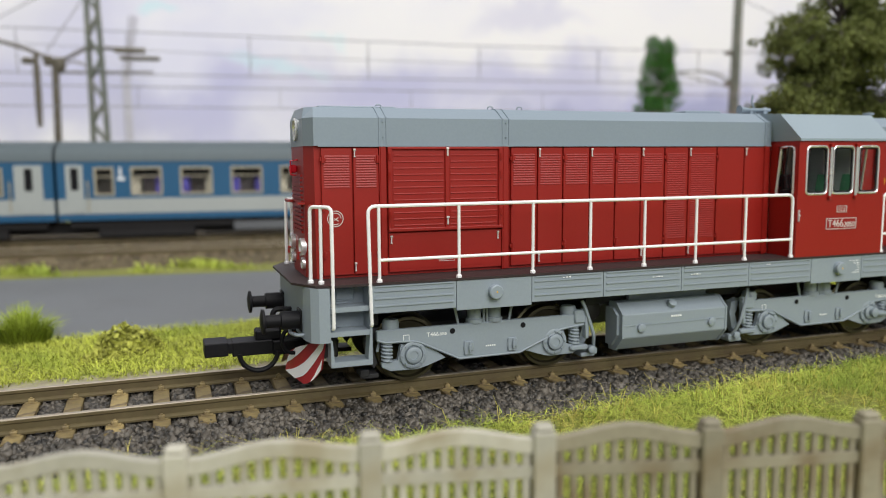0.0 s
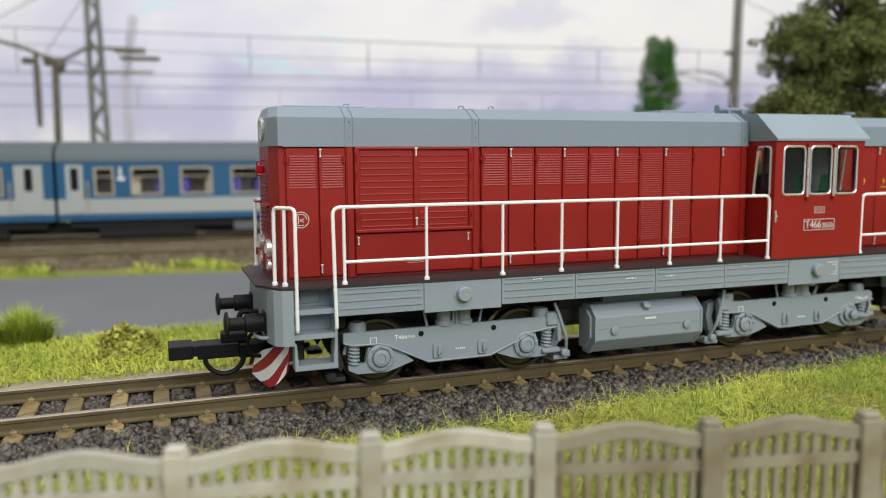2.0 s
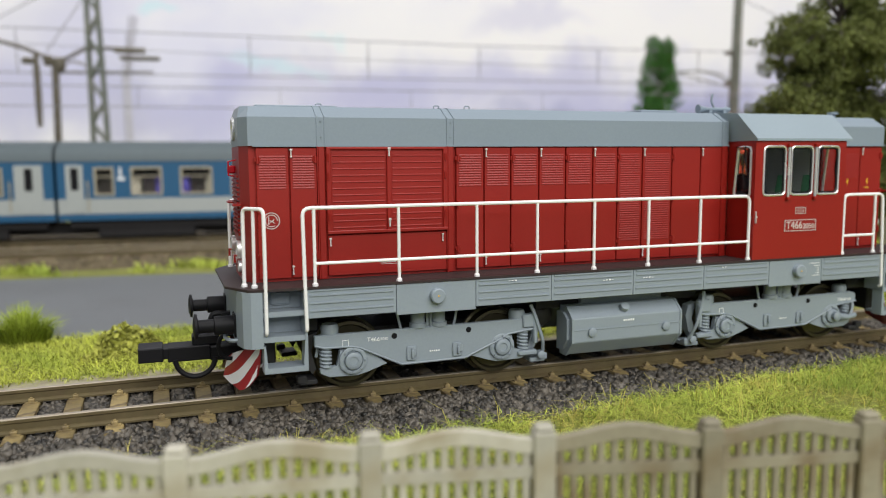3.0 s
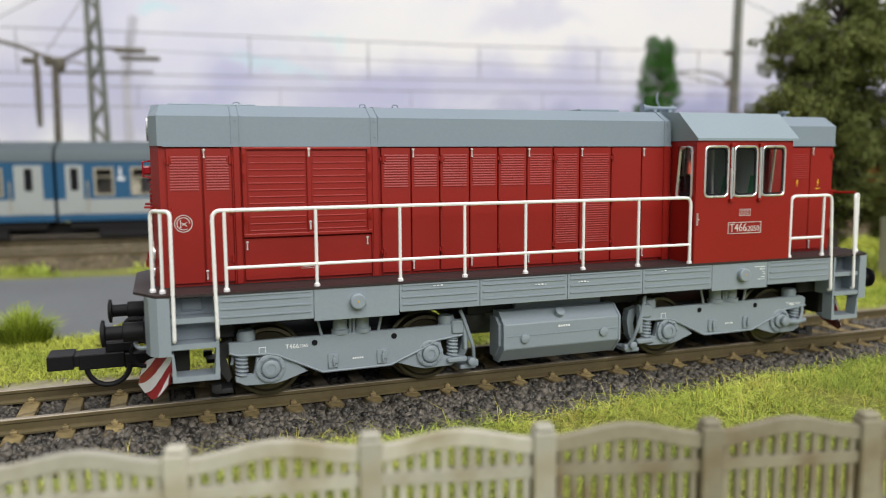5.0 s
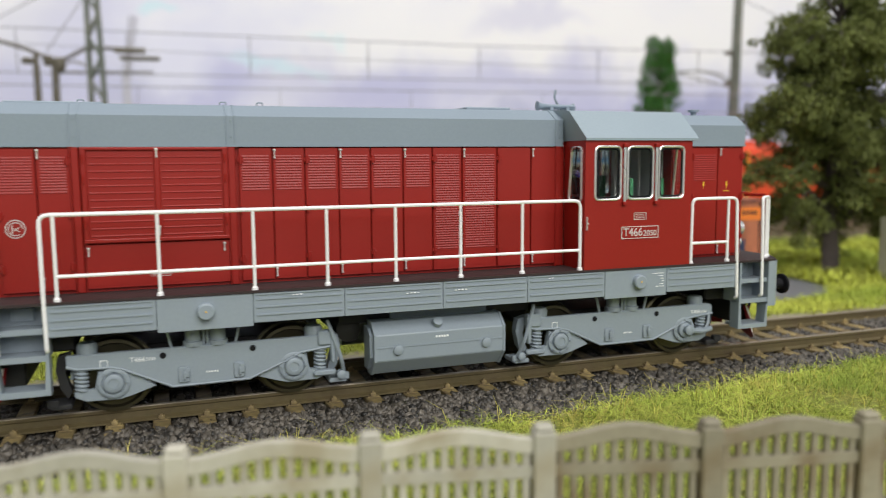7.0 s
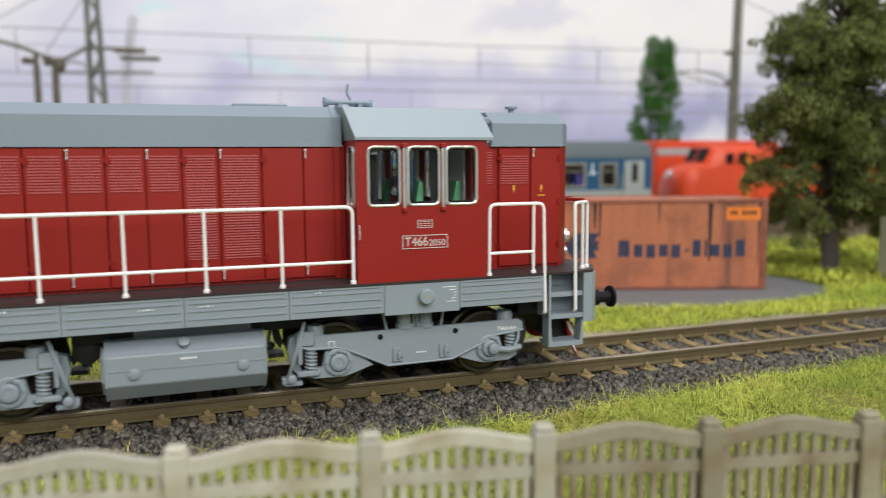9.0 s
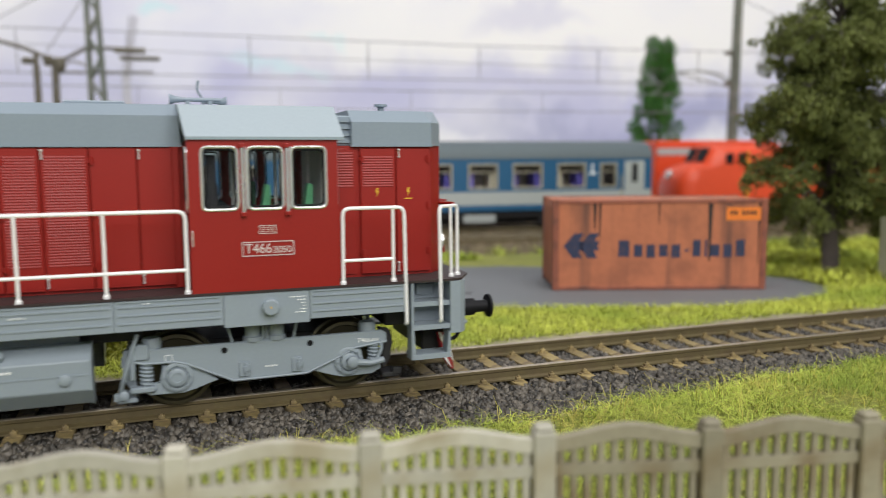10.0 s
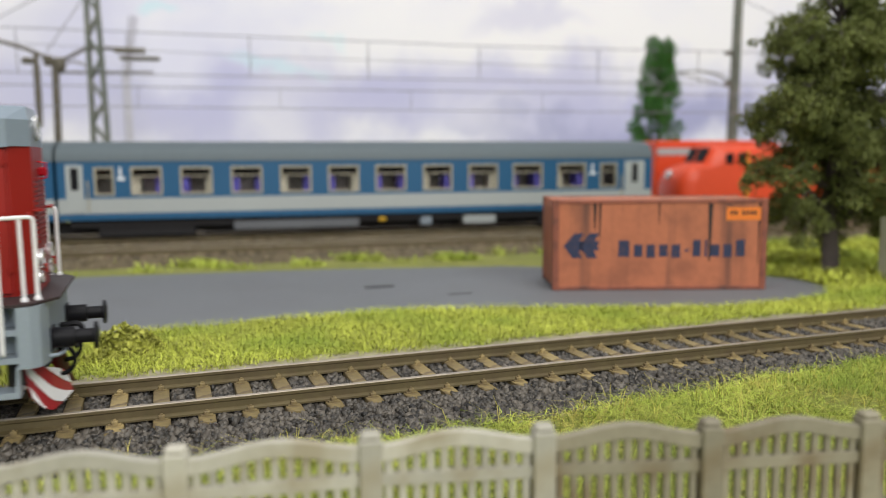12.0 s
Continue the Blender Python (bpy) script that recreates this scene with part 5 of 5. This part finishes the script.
    for a, b in BIG:
        for x in (a - 1.5, b - 3.5):
            bm = bmesh.new()
            box(bm, x, x + 5.5, 3, 14, 11, 29.0, 0.6)
            part("seat", bm, VIOLET if (k * 7) % 3 else CREAM, c, "coach seat")
            k += 1
    bm = bmesh.new()
    box(bm, 12, 290, 16, 16.6, 11, 36)
    part("corridor_wall", bm, DUSK, c)
    for bx in (16, 238):
        bm = bmesh.new()
        box(bm, bx, bx + 44, 4, 7, 0.9, 7.6, 0.5)
        box(bm, bx, bx + 44, 25, 27, 2.0, 7.6, 0.5)
        box(bm, bx + 17, bx + 27, 5, 27, 3.0, 9.6, 0.3)
        bg = part("bogie", bm, UNDER, c)
        for ax in (8, 36):
            bm = bmesh.new()
            for y in (6.6, 24.2):
                lathe(bm, [(5.4, 0), (5.4, 1.2), (1, 1.3)], Matrix.Translation((bx + ax, y, 5.4)) @ Matrix.Rotation(radians(-90), 4, "X"), 18)
            tube(bm, [(bx + ax, 7, 5.4), (bx + ax, 25, 5.4)], 1.0, 6)
            part("wheelset", bm, UNDER, bg)
    bm = bmesh.new()
    box(bm, 4, 299, 3, 28, 5.8, 9.6)
    box(bm, 64, 234, 12, 22, 1.5, 7.4)
    # added dark bar that also fills the gap between the coaches
    box(bm, -1.5, 304.5, 10, 24, 2.2, 7.3)
    part("underframe_and_fill", bm, UNDER, c)
    for a, b, z0, mt, nm in ((78, 140, 3.0, TARMAC, "battery_box"), (150, 154, 3.2, YELLOW, "yellow_tap"), (172, 178, 3.0, GREY, "valve_box"), (195, 213, 3.0, IVORY, "air_tank")):
        bm = bmesh.new()
        box(bm, a, b, 1.5, 9, z0 if nm != "yellow_tap" else 5.4, 7.4, 0.6)
        part(nm, bm, mt, c)
    return c


coach(BACK)
coach(BACK @ mm(-304.6, 0, 0))

nohab = thing("orange_locomotive", "orange-red round-nosed diesel locomotive on the back track", "locomotive", BACK @ mm(321, 16, 0))
prof = [(1.0, 8.0), (0.6, 14), (1.2, 22), (3.2, 28), (7, 31.2), (13, 32.6), (17.5, 34.0), (22.5, 42.6), (25, 43.8), (205, 43.8), (210, 42), (213, 36), (213, 8)]
bm = bmesh.new()
rings = []
for j in range(13):
    a = math.pi * j / 12
    y = -15.5 * math.cos(a)
    k = math.sin(a) ** 0.35
    ring = []
    for x, z in prof:
        xx = x + (1 - k) * 11 if x < 30 else x
        zz = z if z < 30 else 30 + (z - 30) * (0.45 + 0.55 * k)
        ring.append(bm.verts.new((xx, y, zz)))
    rings.append(ring)
for a, b in zip(rings, rings[1:]):
    for k in range(len(prof)):
        j = (k + 1) % len(prof)
        bm.faces.new((a[k], a[j], b[j], b[k]))
bm.faces.new(rings[0])
bm.faces.new(rings[-1][::-1])
body = part("body", bm, ORANGE, nohab, "orange-red rounded body", True)
bm = bmesh.new()
for y in (-9.0, 1.2):
    prism(bm, [(17.4, 34.4), (19.2, 34.2), (22.8, 42.0), (21.3, 42.3)], y, y + 7.8)
part("windscreen", bm, BLACK, body)
for x0, x1, z0, z1 in ((29, 34, 33, 39), (37, 42, 33, 39), (60, 68, 33, 38), (90, 98, 33, 38)):
    bm = bmesh.new()
    box(bm, x0, x1, -15.75, -15.3, z0, z1, 0.4)
    part("side_window", bm, BLACK, body)
bm = bmesh.new()
box(bm, 43.0, 44.0, -15.9, -15.3, 9, 40)
part("grab_rail", bm, YELLOW, body)
bm = bmesh.new()
lathe(bm, [(2.4, 0), (2.4, 2.2), (1.9, 2.4)], Matrix.Translation((3.5, 0, 27.0)) @ FACE_LEFT, 14)
part("headlamp", bm, CHROME, body)
bm = bmesh.new()
box(bm, 4, 210, -12, 12, 2.0, 8.0, 0.5)
part("running_gear", bm, UNDER, nohab)
bm = bmesh.new()
for y in (-10, 10):
    lathe(bm, [(1.4, 0), (1.4, 4), (2.2, 4.4), (2.2, 5)], Matrix.Translation((2, y, 12)) @ FACE_LEFT, 12)
part("buffer", bm, UNDER, nohab)

railcar = thing("red_railcar", "orange-red railcar with a white stripe on the rear track", "railcar", BACK @ mm(337, 72, -2.0))
bm = bmesh.new()
box(bm, 0, 90, -16, 16, 6, 49.5, 1.2)
part("body", bm, ORANGE, railcar, "orange-red body")
bm = bmesh.new()
box(bm, 0.8, 89, -16.3, -15.9, 40.5, 44.8)
part("white_stripe", bm, IVORY, railcar, "white stripe")
bm = bmesh.new()
box(bm, 3, 87, -11, 11, -1.0, 6.2)
part("running_gear", bm, UNDER, railcar)
rear = track("railway_track", "rear track behind the coaches", BACK @ mm(0, 72, 0), 120, 620, 7.04, 0, 0, 0, RAIL, OLDSLEEPER, 14.5)

# ---- trees
def tree(name, label, m, trunk, limbs, clusters, leaf_mat, size):
    t = thing(name, label, "tree", m)
    bm = bmesh.new()
    for path, r0, r1 in [trunk] + limbs:
        pts = [Vector(p) for p in path]
        rings = []
        for i, p in enumerate(pts):
            r = r0 + (r1 - r0) * i / (len(pts) - 1)
            d = (pts[min(i + 1, len(pts) - 1)] - pts[max(i - 1, 0)]).normalized()
            s = d.orthogonal().normalized()
            o = d.cross(s)
            rings.append([bm.verts.new(p + (s * math.cos(k * math.pi / 4) + o * math.sin(k * math.pi / 4)) * r * (1 + 0.18 * math.sin(k * 2.1 + i))) for k in range(8)])
        for a, b in zip(rings, rings[1:]):
            for k in range(8):
                bm.faces.new((a[k], a[(k + 1) % 8], b[(k + 1) % 8], b[k]))
        bm.faces.new(rings[-1])
    part("trunk", bm, BARK, t, "grey-brown trunk with limbs", True)
    pts = []
    for (cx, cy, cz), (rx, ry, rz), n in clusters:
        d = rng.normal(size=(n, 3))
        d /= np.linalg.norm(d, axis=1)[:, None]
        r = rng.uniform(0.25, 1, n) ** 0.5
        pts.append(np.array((cx, cy, cz)) + d * r[:, None] * np.array((rx, ry, rz)))
    v, f = flakes(np.concatenate(pts), size)
    stuff("crown", v, f, leaf_mat, "crown of small leaf flakes", "", t)
    return t


limbs, clusters = [], []
rt = random.Random(5)
# masses of the crown: across from, across to, height from, height to, boughs
MASSES = ((-22, -12, 76, 88, 9), (-13, 0, 66, 82, 15), (-5, 14, 78, 104, 20), (8, 30, 66, 94, 20), (-28, -12, 50, 64, 24), (-10, 14, 48, 80, 30), (10, 36, 42, 72, 20),
          (-33, -24, 30, 40, 4), (-24, -9, 34, 48, 5), (-6, 16, 28, 50, 24), (14, 36, 20, 44, 14), (-24, 0, 15, 26, 10), (2, 26, 9, 28, 13))


def bough(across, deep, z, hang):
    """A limb from the trunk to a tip, with leaf clumps on its outer half that droop."""
    tip = Vector((0.941 * across + 0.338 * deep, -0.338 * across + 0.941 * deep, z))
    reach = math.hypot(across, deep)
    foot = Vector((0, 0, min(max(z - 0.45 * reach + 8, 14), 92)))
    knee = foot.lerp(tip, 0.6) + Vector((0, 0, 5 + reach * 0.12))
    limbs.append(([foot, foot.lerp(knee, 0.55) + Vector((0, 0, 1.5)), knee, tip], 0.35 + reach * 0.012, 0.12))
    for k in range(6):
        c = foot.lerp(knee, 0.75) if k == 0 else knee.lerp(tip, k / 5)
        size = rt.uniform(2.2, 5.6)
        spot = (c.x + rt.uniform(-4, 4), c.y + rt.uniform(-4, 4), c.z + rt.uniform(-4, 2.5))
        clusters.append((spot, (size, size, size * rt.uniform(0.55, 0.9)), int(30 * size)))
    for k in range(hang):
        size = rt.uniform(1.3, 2.0)
        clusters.append(((tip.x + rt.uniform(-1, 1), tip.y, tip.z - 2.5 * k), (size, size, 2.2), 45))


for a0, a1, z0, z1, count in MASSES:
    for i in range(count):
        across = rt.uniform(a0, a1)
        room = 30 * math.sqrt(max(0.05, 1 - (across / 38) ** 2))
        bough(across, rt.uniform(-room, room), rt.uniform(z0, z1), 2 if i % 3 == 0 else 0)
bough(-26, -4, 85, 5)
bough(-30, 0, 60, 3)
bough(-34, -5, 36, 3)
trunk_path = [(0, 0, -0.5), (0.4, 0, 3), (0.2, 0, 12), (-0.6, 0.4, 30), (0.8, -0.3, 52), (0.2, 0.5, 75), (0.6, 0, 100)]
tree("deciduous_tree", "broad olive-green leafy tree with a grey-brown trunk on the grass", mm(262, 84, -4), (trunk_path, 3.6, 0.5),
     limbs + [([(0, 0, 1.5), (3.2 * math.cos(a), 3.2 * math.sin(a), 0.2), (5.5 * math.cos(a), 5.5 * math.sin(a), -0.6)], 1.1, 0.3) for a in (0.3, 1.6, 2.9, 4.1, 5.3)], clusters, LEAF, 1.1)


def conifer(x, y, h, r, seed, label):
    q = random.Random(seed)
    cl, lm = [], []
    for i in range(130):
        u = q.random() ** 0.8
        z = 6 + (h - 8) * u
        a = q.uniform(0, 2 * math.pi)
        rr = r * (1.22 - u * 0.98) * q.uniform(0.35, 1.0)
        cl.append(((rr * math.cos(a), rr * math.sin(a), z), (5.2, 5.2, 6.5), 130))
        if i % 4 == 0:
            lm.append(([(0, 0, z - 4), (rr * 0.5 * math.cos(a), rr * 0.5 * math.sin(a), z - 1), (rr * math.cos(a), rr * math.sin(a), z)], 0.5, 0.15))
    tree("cypress_tree", label, BACK @ mm(x, y, -6.3), ([(0, 0, 0), (0.3, 0, h * 0.3), (0, 0.3, h * 0.6), (0, 0, h * 0.95)], 2.2, 0.3), lm, cl, FIR, 2.2)


conifer(373, 118, 127, 25, 3, "slender fresh green cypress tree behind the tracks")

# ---- catenary: masts, brackets, wires, all behind the coaches
CONC = material("grey_green_mast_paint", (0.16, 0.18, 0.15), 0.7, vary=0.2, stain=(0.30, 0.29, 0.24), stain_amount=0.6, stain_size=40)
BRONZE = material("brown_bracket", (0.13, 0.115, 0.085), 0.6, vary=0.2)


def mast(x, y, w0, w1, h, lean, label):
    t = thing("catenary_mast", label, "mast", BACK @ mm(x, y, -3.0))
    for sx in (-1, 1):
        for sy in (-1, 1):
            bm = bmesh.new()
            tube(bm, [(sx * w0, sy * w0, 0), (lean + sx * w1, sy * w1, h)], 1.15, 6)
            part("leg", bm, CONC, t)
    steps = 14
    for i in range(steps):
        z0, z1 = h * i / steps, h * (i + 1) / steps
        for s in (-1, 1):
            a = w0 + (w1 - w0) * i / steps
            b = w0 + (w1 - w0) * (i + 1) / steps
            d = 1 if i % 2 else -1
            bm = bmesh.new()
            tube(bm, [(lean * z0 / h - d * a, s * a, z0), (lean * z1 / h + d * b, s * b, z1)], 0.8, 5)
            tube(bm, [(lean * z0 / h + s * a, -d * a, z0), (lean * z1 / h + s * b, d * b, z1)], 0.8, 5)
            part("brace", bm, CONC, t)
    return t


left_mast = mast(3.0, 110, 4.6, 2.4, 175, -2.0, "tall grey-green lattice catenary mast behind the coaches")
right_mast = mast(427, 110, 2.2, 1.3, 165, 3.0, "grey-green lattice catenary mast behind the orange locomotive")
bm = bmesh.new()
tube(bm, bend([(-1, 0, 94), (-14, 0, 99), (-27, 0, 101), (-47, 0, 99), (-62, 0, 85)], 8), 0.75, 6)
tube(bm, [(-1, 0, 90), (-47, 0, 99)], 0.5, 5)
part("bracket_arm", bm, CONC, right_mast, "grey bracket arm", True)
for z in (114, 92):
    bm = bmesh.new()
    lathe(bm, [(1.0, 0), (1.7, 0.6), (1.7, 5.0), (1.0, 5.6)], Matrix.Translation((-1, 0, z)) @ FACE_LEFT, 8)
    part("insulator", bm, BRONZE, right_mast, "pale brown insulator", True)
# added pole in a shadow's colour, for the mast's shadow on the backdrop
mast_shadow = thing("mast_shadow_pole", "slim pale lilac-grey pole standing in for the mast's shadow on the backdrop", "pole", BACK @ mm(-3, 280, -3.0))
bm = bmesh.new()
tube(bm, [(0, 0, -3), (-0.5, 0, 105), (7, 0, 153)], 3.2, 8)
part("shaft", bm, material("lilac_shadow_grey", (0.60, 0.59, 0.68), 0.8, vary=0.2), mast_shadow, "", True)
pole = thing("signal_pole", "slim brown pole with curved bracket arms behind the coaches", "pole", BACK @ mm(-20.5, 110, -3.0))
bm = bmesh.new()
tube(bm, [(-1.2, 0, 0), (0.6, 0, 99)], 2.1, 8)
part("shaft", bm, BRONZE, pole, "", True)
bm = bmesh.new()
tube(bm, bend([(-44, 0, 110), (-28, 0, 108.6), (-11, 0, 103.4), (0, 0, 97)], 8), 1.2, 6)
part("arm", bm, BRONZE, pole, "", True)
bm = bmesh.new()
tube(bm, bend([(0, 0, 97), (9, 0, 100.5), (17, 0, 105.5), (24, 0, 106), (50, 0, 105.5)], 5), 1.1, 6)
part("arm", bm, BRONZE, pole, "", True)
bm = bmesh.new()
tube(bm, [(2, 0, 91.6), (54, 0, 92.6)], 0.6, 6)
tube(bm, bend([(0, 0, 95), (12, 0, 98.5), (21, 0, 93)], 4), 0.6, 6)
part("stay", bm, BRONZE, pole, "", True)
bm = bmesh.new()
box(bm, 36, 58, -4, 4, 99.5, 101.2, 0.3)
box(bm, 33, 50, -3, 3, 103.5, 105.4, 0.3)
part("platform", bm, BRONZE, pole)
for x, z0, z1, r in ((-9.5, 60, 102, 1.9), (-14, 96, 99.5, 3.4), (3, 92, 100, 3.2), (-3, 95, 101, 3.0)):
    bm = bmesh.new()
    lathe(bm, [(r * 0.7, z0), (r, z0 + (z1 - z0) * 0.3), (r, z0 + (z1 - z0) * 0.8), (r * 0.6, z1)], Matrix.Translation((x, 0, 0)), 10)
    part("insulator", bm, BRONZE, pole, "", True)
wires = thing("overhead_wires", "thin grey overhead wires with droppers strung between the masts", "wires", BACK)
WIRE = material("grey_wire", (0.24, 0.24, 0.27), 0.6, bump=0.0)
for y, pts, r in ((110, [(-180, 114.5), (-48, 113.2), (90, 112.1), (237, 110.5), (424, 111.7), (560, 112)], 0.55),
                  (110, [(-180, 106), (-48, 104.7), (89, 100.4), (237, 99.2), (424, 97)], 0.35),
                  (110, [(-180, 88), (-49, 87.9), (237, 88.5), (424, 88.7), (560, 88.7)], 0.55),
                  (60, [(-160, 76.8), (-36, 76.6), (222, 76.5), (390, 77), (540, 77)], 0.5),
                  (60, [(-160, 66), (46, 65.9), (222, 65.3), (391, 65.5), (540, 65.5)], 0.45)):
    bm = bmesh.new()
    tube(bm, [(x, y, z) for x, z in pts], r * 0.6, 5)
    part("wire", bm, WIRE, wires)
for x in (90, 163, 237, 322, 399, 20, -40):
    bm = bmesh.new()
    tube(bm, [(x, 110, 88.5), (x, 110, 111.5)], 0.3, 5)
    part("dropper", bm, WIRE, wires)
for x in (30, 105, 180, 262, 345):
    bm = bmesh.new()
    tube(bm, [(x, 60, 65.6), (x, 60, 76.6)], 0.18, 5)
    part("dropper", bm, WIRE, wires)
for a, b in (((-10, 110, 140), (-70, 110, 106)), ((10, 110, 150), (-25, 110, 99)), ((427, 110, 150), (520, 110, 118))):
    bm = bmesh.new()
    tube(bm, [a, b], 0.3, 5)
    part("stay_wire", bm, WIRE, wires)
bm = bmesh.new()
prism(bm, [(264, 58), (270, 58), (270, 64), (264, 64)], -4.0, 18, "z")
tagged(part("concrete_post", bm, FENCE), "pale concrete post standing in the grass", "post")

# ---- painted sky board behind everything
SKY = bpy.data.materials.new("glowing_painted_sky")
SKY.use_nodes = True
nt = SKY.node_tree
b = nt.nodes["Principled BSDF"]
b.inputs["Roughness"].default_value = 0.9
tc = nt.nodes.new("ShaderNodeTexCoord")


def cloud(scale, sx, sz, lo, hi, detail, off):
    mp, ns, rp = (nt.nodes.new(k) for k in ("ShaderNodeMapping", "ShaderNodeTexNoise", "ShaderNodeMapRange"))
    mp.inputs["Scale"].default_value = (sx, 1, sz)
    mp.inputs["Location"].default_value = (off, 0, off * 0.37)
    ns.inputs["Scale"].default_value, ns.inputs["Detail"].default_value = scale, detail
    rp.inputs["From Min"].default_value, rp.inputs["From Max"].default_value = lo, hi
    rp.interpolation_type = "SMOOTHSTEP"
    nt.links.new(tc.outputs["Object"], mp.inputs["Vector"])
    nt.links.new(mp.outputs[0], ns.inputs["Vector"])
    nt.links.new(ns.outputs["Fac"], rp.inputs["Value"])
    return rp.outputs[0]


def layer(under, colour, factor):
    mx = nt.nodes.new("ShaderNodeMix")
    mx.data_type = "RGBA"
    nt.links.new(factor, mx.inputs["Factor"])
    if isinstance(under, tuple):
        mx.inputs["A"].default_value = (*under, 1)
    else:
        nt.links.new(under, mx.inputs["A"])
    mx.inputs["B"].default_value = (*colour, 1)
    return mx.outputs["Result"]


warp, shift_mid, shift_by, drift = (nt.nodes.new(k) for k in ("ShaderNodeTexNoise", "ShaderNodeVectorMath", "ShaderNodeVectorMath", "ShaderNodeVectorMath"))
warp.inputs["Scale"].default_value, warp.inputs["Detail"].default_value = 14.0, 6
shift_mid.operation, shift_by.operation, drift.operation = "SUBTRACT", "SCALE", "ADD"
shift_mid.inputs[1].default_value = (0.5, 0.5, 0.5)
shift_by.inputs["Scale"].default_value = 0.13
nt.links.new(tc.outputs["Object"], warp.inputs["Vector"])
nt.links.new(warp.outputs["Color"], shift_mid.inputs[0])
nt.links.new(shift_mid.outputs[0], shift_by.inputs[0])
nt.links.new(tc.outputs["Object"], drift.inputs[0])
nt.links.new(shift_by.outputs[0], drift.inputs[1])


def cloud_bank(x, z, rx, rz, most):
    """A painted cloud: an ellipse with a ragged soft edge, in millimetres on the board."""
    away, shrink, size, fade = (nt.nodes.new(k) for k in ("ShaderNodeVectorMath", "ShaderNodeVectorMath", "ShaderNodeVectorMath", "ShaderNodeMapRange"))
    away.operation, shrink.operation, size.operation = "SUBTRACT", "MULTIPLY", "LENGTH"
    away.inputs[1].default_value = (x * MM, 0, z * MM)
    shrink.inputs[1].default_value = (1000 / rx, 0, 1000 / rz)
    nt.links.new(drift.outputs[0], away.inputs[0])
    nt.links.new(away.outputs[0], shrink.inputs[0])
    nt.links.new(shrink.outputs[0], size.inputs[0])
    fade.interpolation_type = "SMOOTHSTEP"
    fade.inputs["From Min"].default_value, fade.inputs["From Max"].default_value = 0.15, 1.45
    fade.inputs["To Min"].default_value, fade.inputs["To Max"].default_value = most, 0.0
    nt.links.new(size.outputs["Value"], fade.inputs["Value"])
    return fade.outputs[0]


c = layer((0.84, 0.83, 0.87), (0.72, 0.72, 0.85), cloud(6.0, 1.0, 1.8, 0.42, 0.66, 5, 1.37))
c = layer(c, (0.90, 0.88, 0.88), cloud_bank(420, 175, 260, 60, 0.6))
for x, z, rx, rz, most in ((60, 78, 210, 36, 0.4), (480, 84, 190, 46, 0.85), (45, 85, 62, 24, 0.62), (-80, 92, 80, 42, 0.6), (-60, 150, 70, 34, 0.4), (215, 98, 95, 38, 0.8), (335, 108, 62, 26, 0.55), (360, 176, 62, 18, 0.4), (690, 120, 120, 60, 0.6), (-300, 110, 160, 60, 0.6), (150, 230, 160, 30, 0.4)):
    c = layer(c, (0.46, 0.46, 0.70), cloud_bank(x, z, rx, rz, most))
for x, z, rx, rz, most in ((540, 78, 85, 22, 0.8), (420, 66, 130, 12, 0.6)):
    c = layer(c, (0.34, 0.35, 0.56), cloud_bank(x, z, rx, rz, most))
for x, z, rx, rz, most in ((35, 150, 20, 7, 0.5), (112, 106, 34, 7, 0.4), (150, 142, 14, 5, 0.3)):
    c = layer(c, (0.50, 0.80, 0.86), cloud_bank(x, z, rx, rz, most))
nt.links.new(c, b.inputs["Base Color"])
# the board is no lamp; a faint glow is added to brighten it
nt.links.new(c, b.inputs["Emission Color"])
b.inputs["Emission Strength"].default_value = 0.16
bm = bmesh.new()
box(bm, -760, 1060, 330, 336, -6.3, 520)
sky_board = tagged(part("backdrop", bm, SKY), "painted backdrop of white and lilac clouds", "backdrop", kind="structure")
sky_board.matrix_world = BACK


def motions():
    # locomotive: distance of its first axle from the origin, in millimetres
    run = [(0.0, 68.8), (0.5, 67.8), (1.0, 66.4), (1.5, 64.85), (2.0, 62.95), (2.5, 60.8), (3.0, 58.1), (5.0, 44.3), (5.5, 39.75), (6.0, 34.4), (6.5, 28.3),
           (7.0, 20.5), (9.0, -21.4), (9.5, -33.4), (10.0, -47.2), (10.5, -61.7), (11.0, -77.6), (11.5, -95.2), (12.0, -113.3)]
    walk(locomotive, [(t, mm(s, 0, 0)) for t, s in run])
    times = [0.25 * i for i in range(49)]
    for w, x in wheelsets:
        walk(w, [(t, mm(x, 0, 5.75, 0, math.degrees((np.interp(t, [a for a, b in run], [b for a, b in run]) - 68.8) / 5.75), 0)) for t in times])


motions()
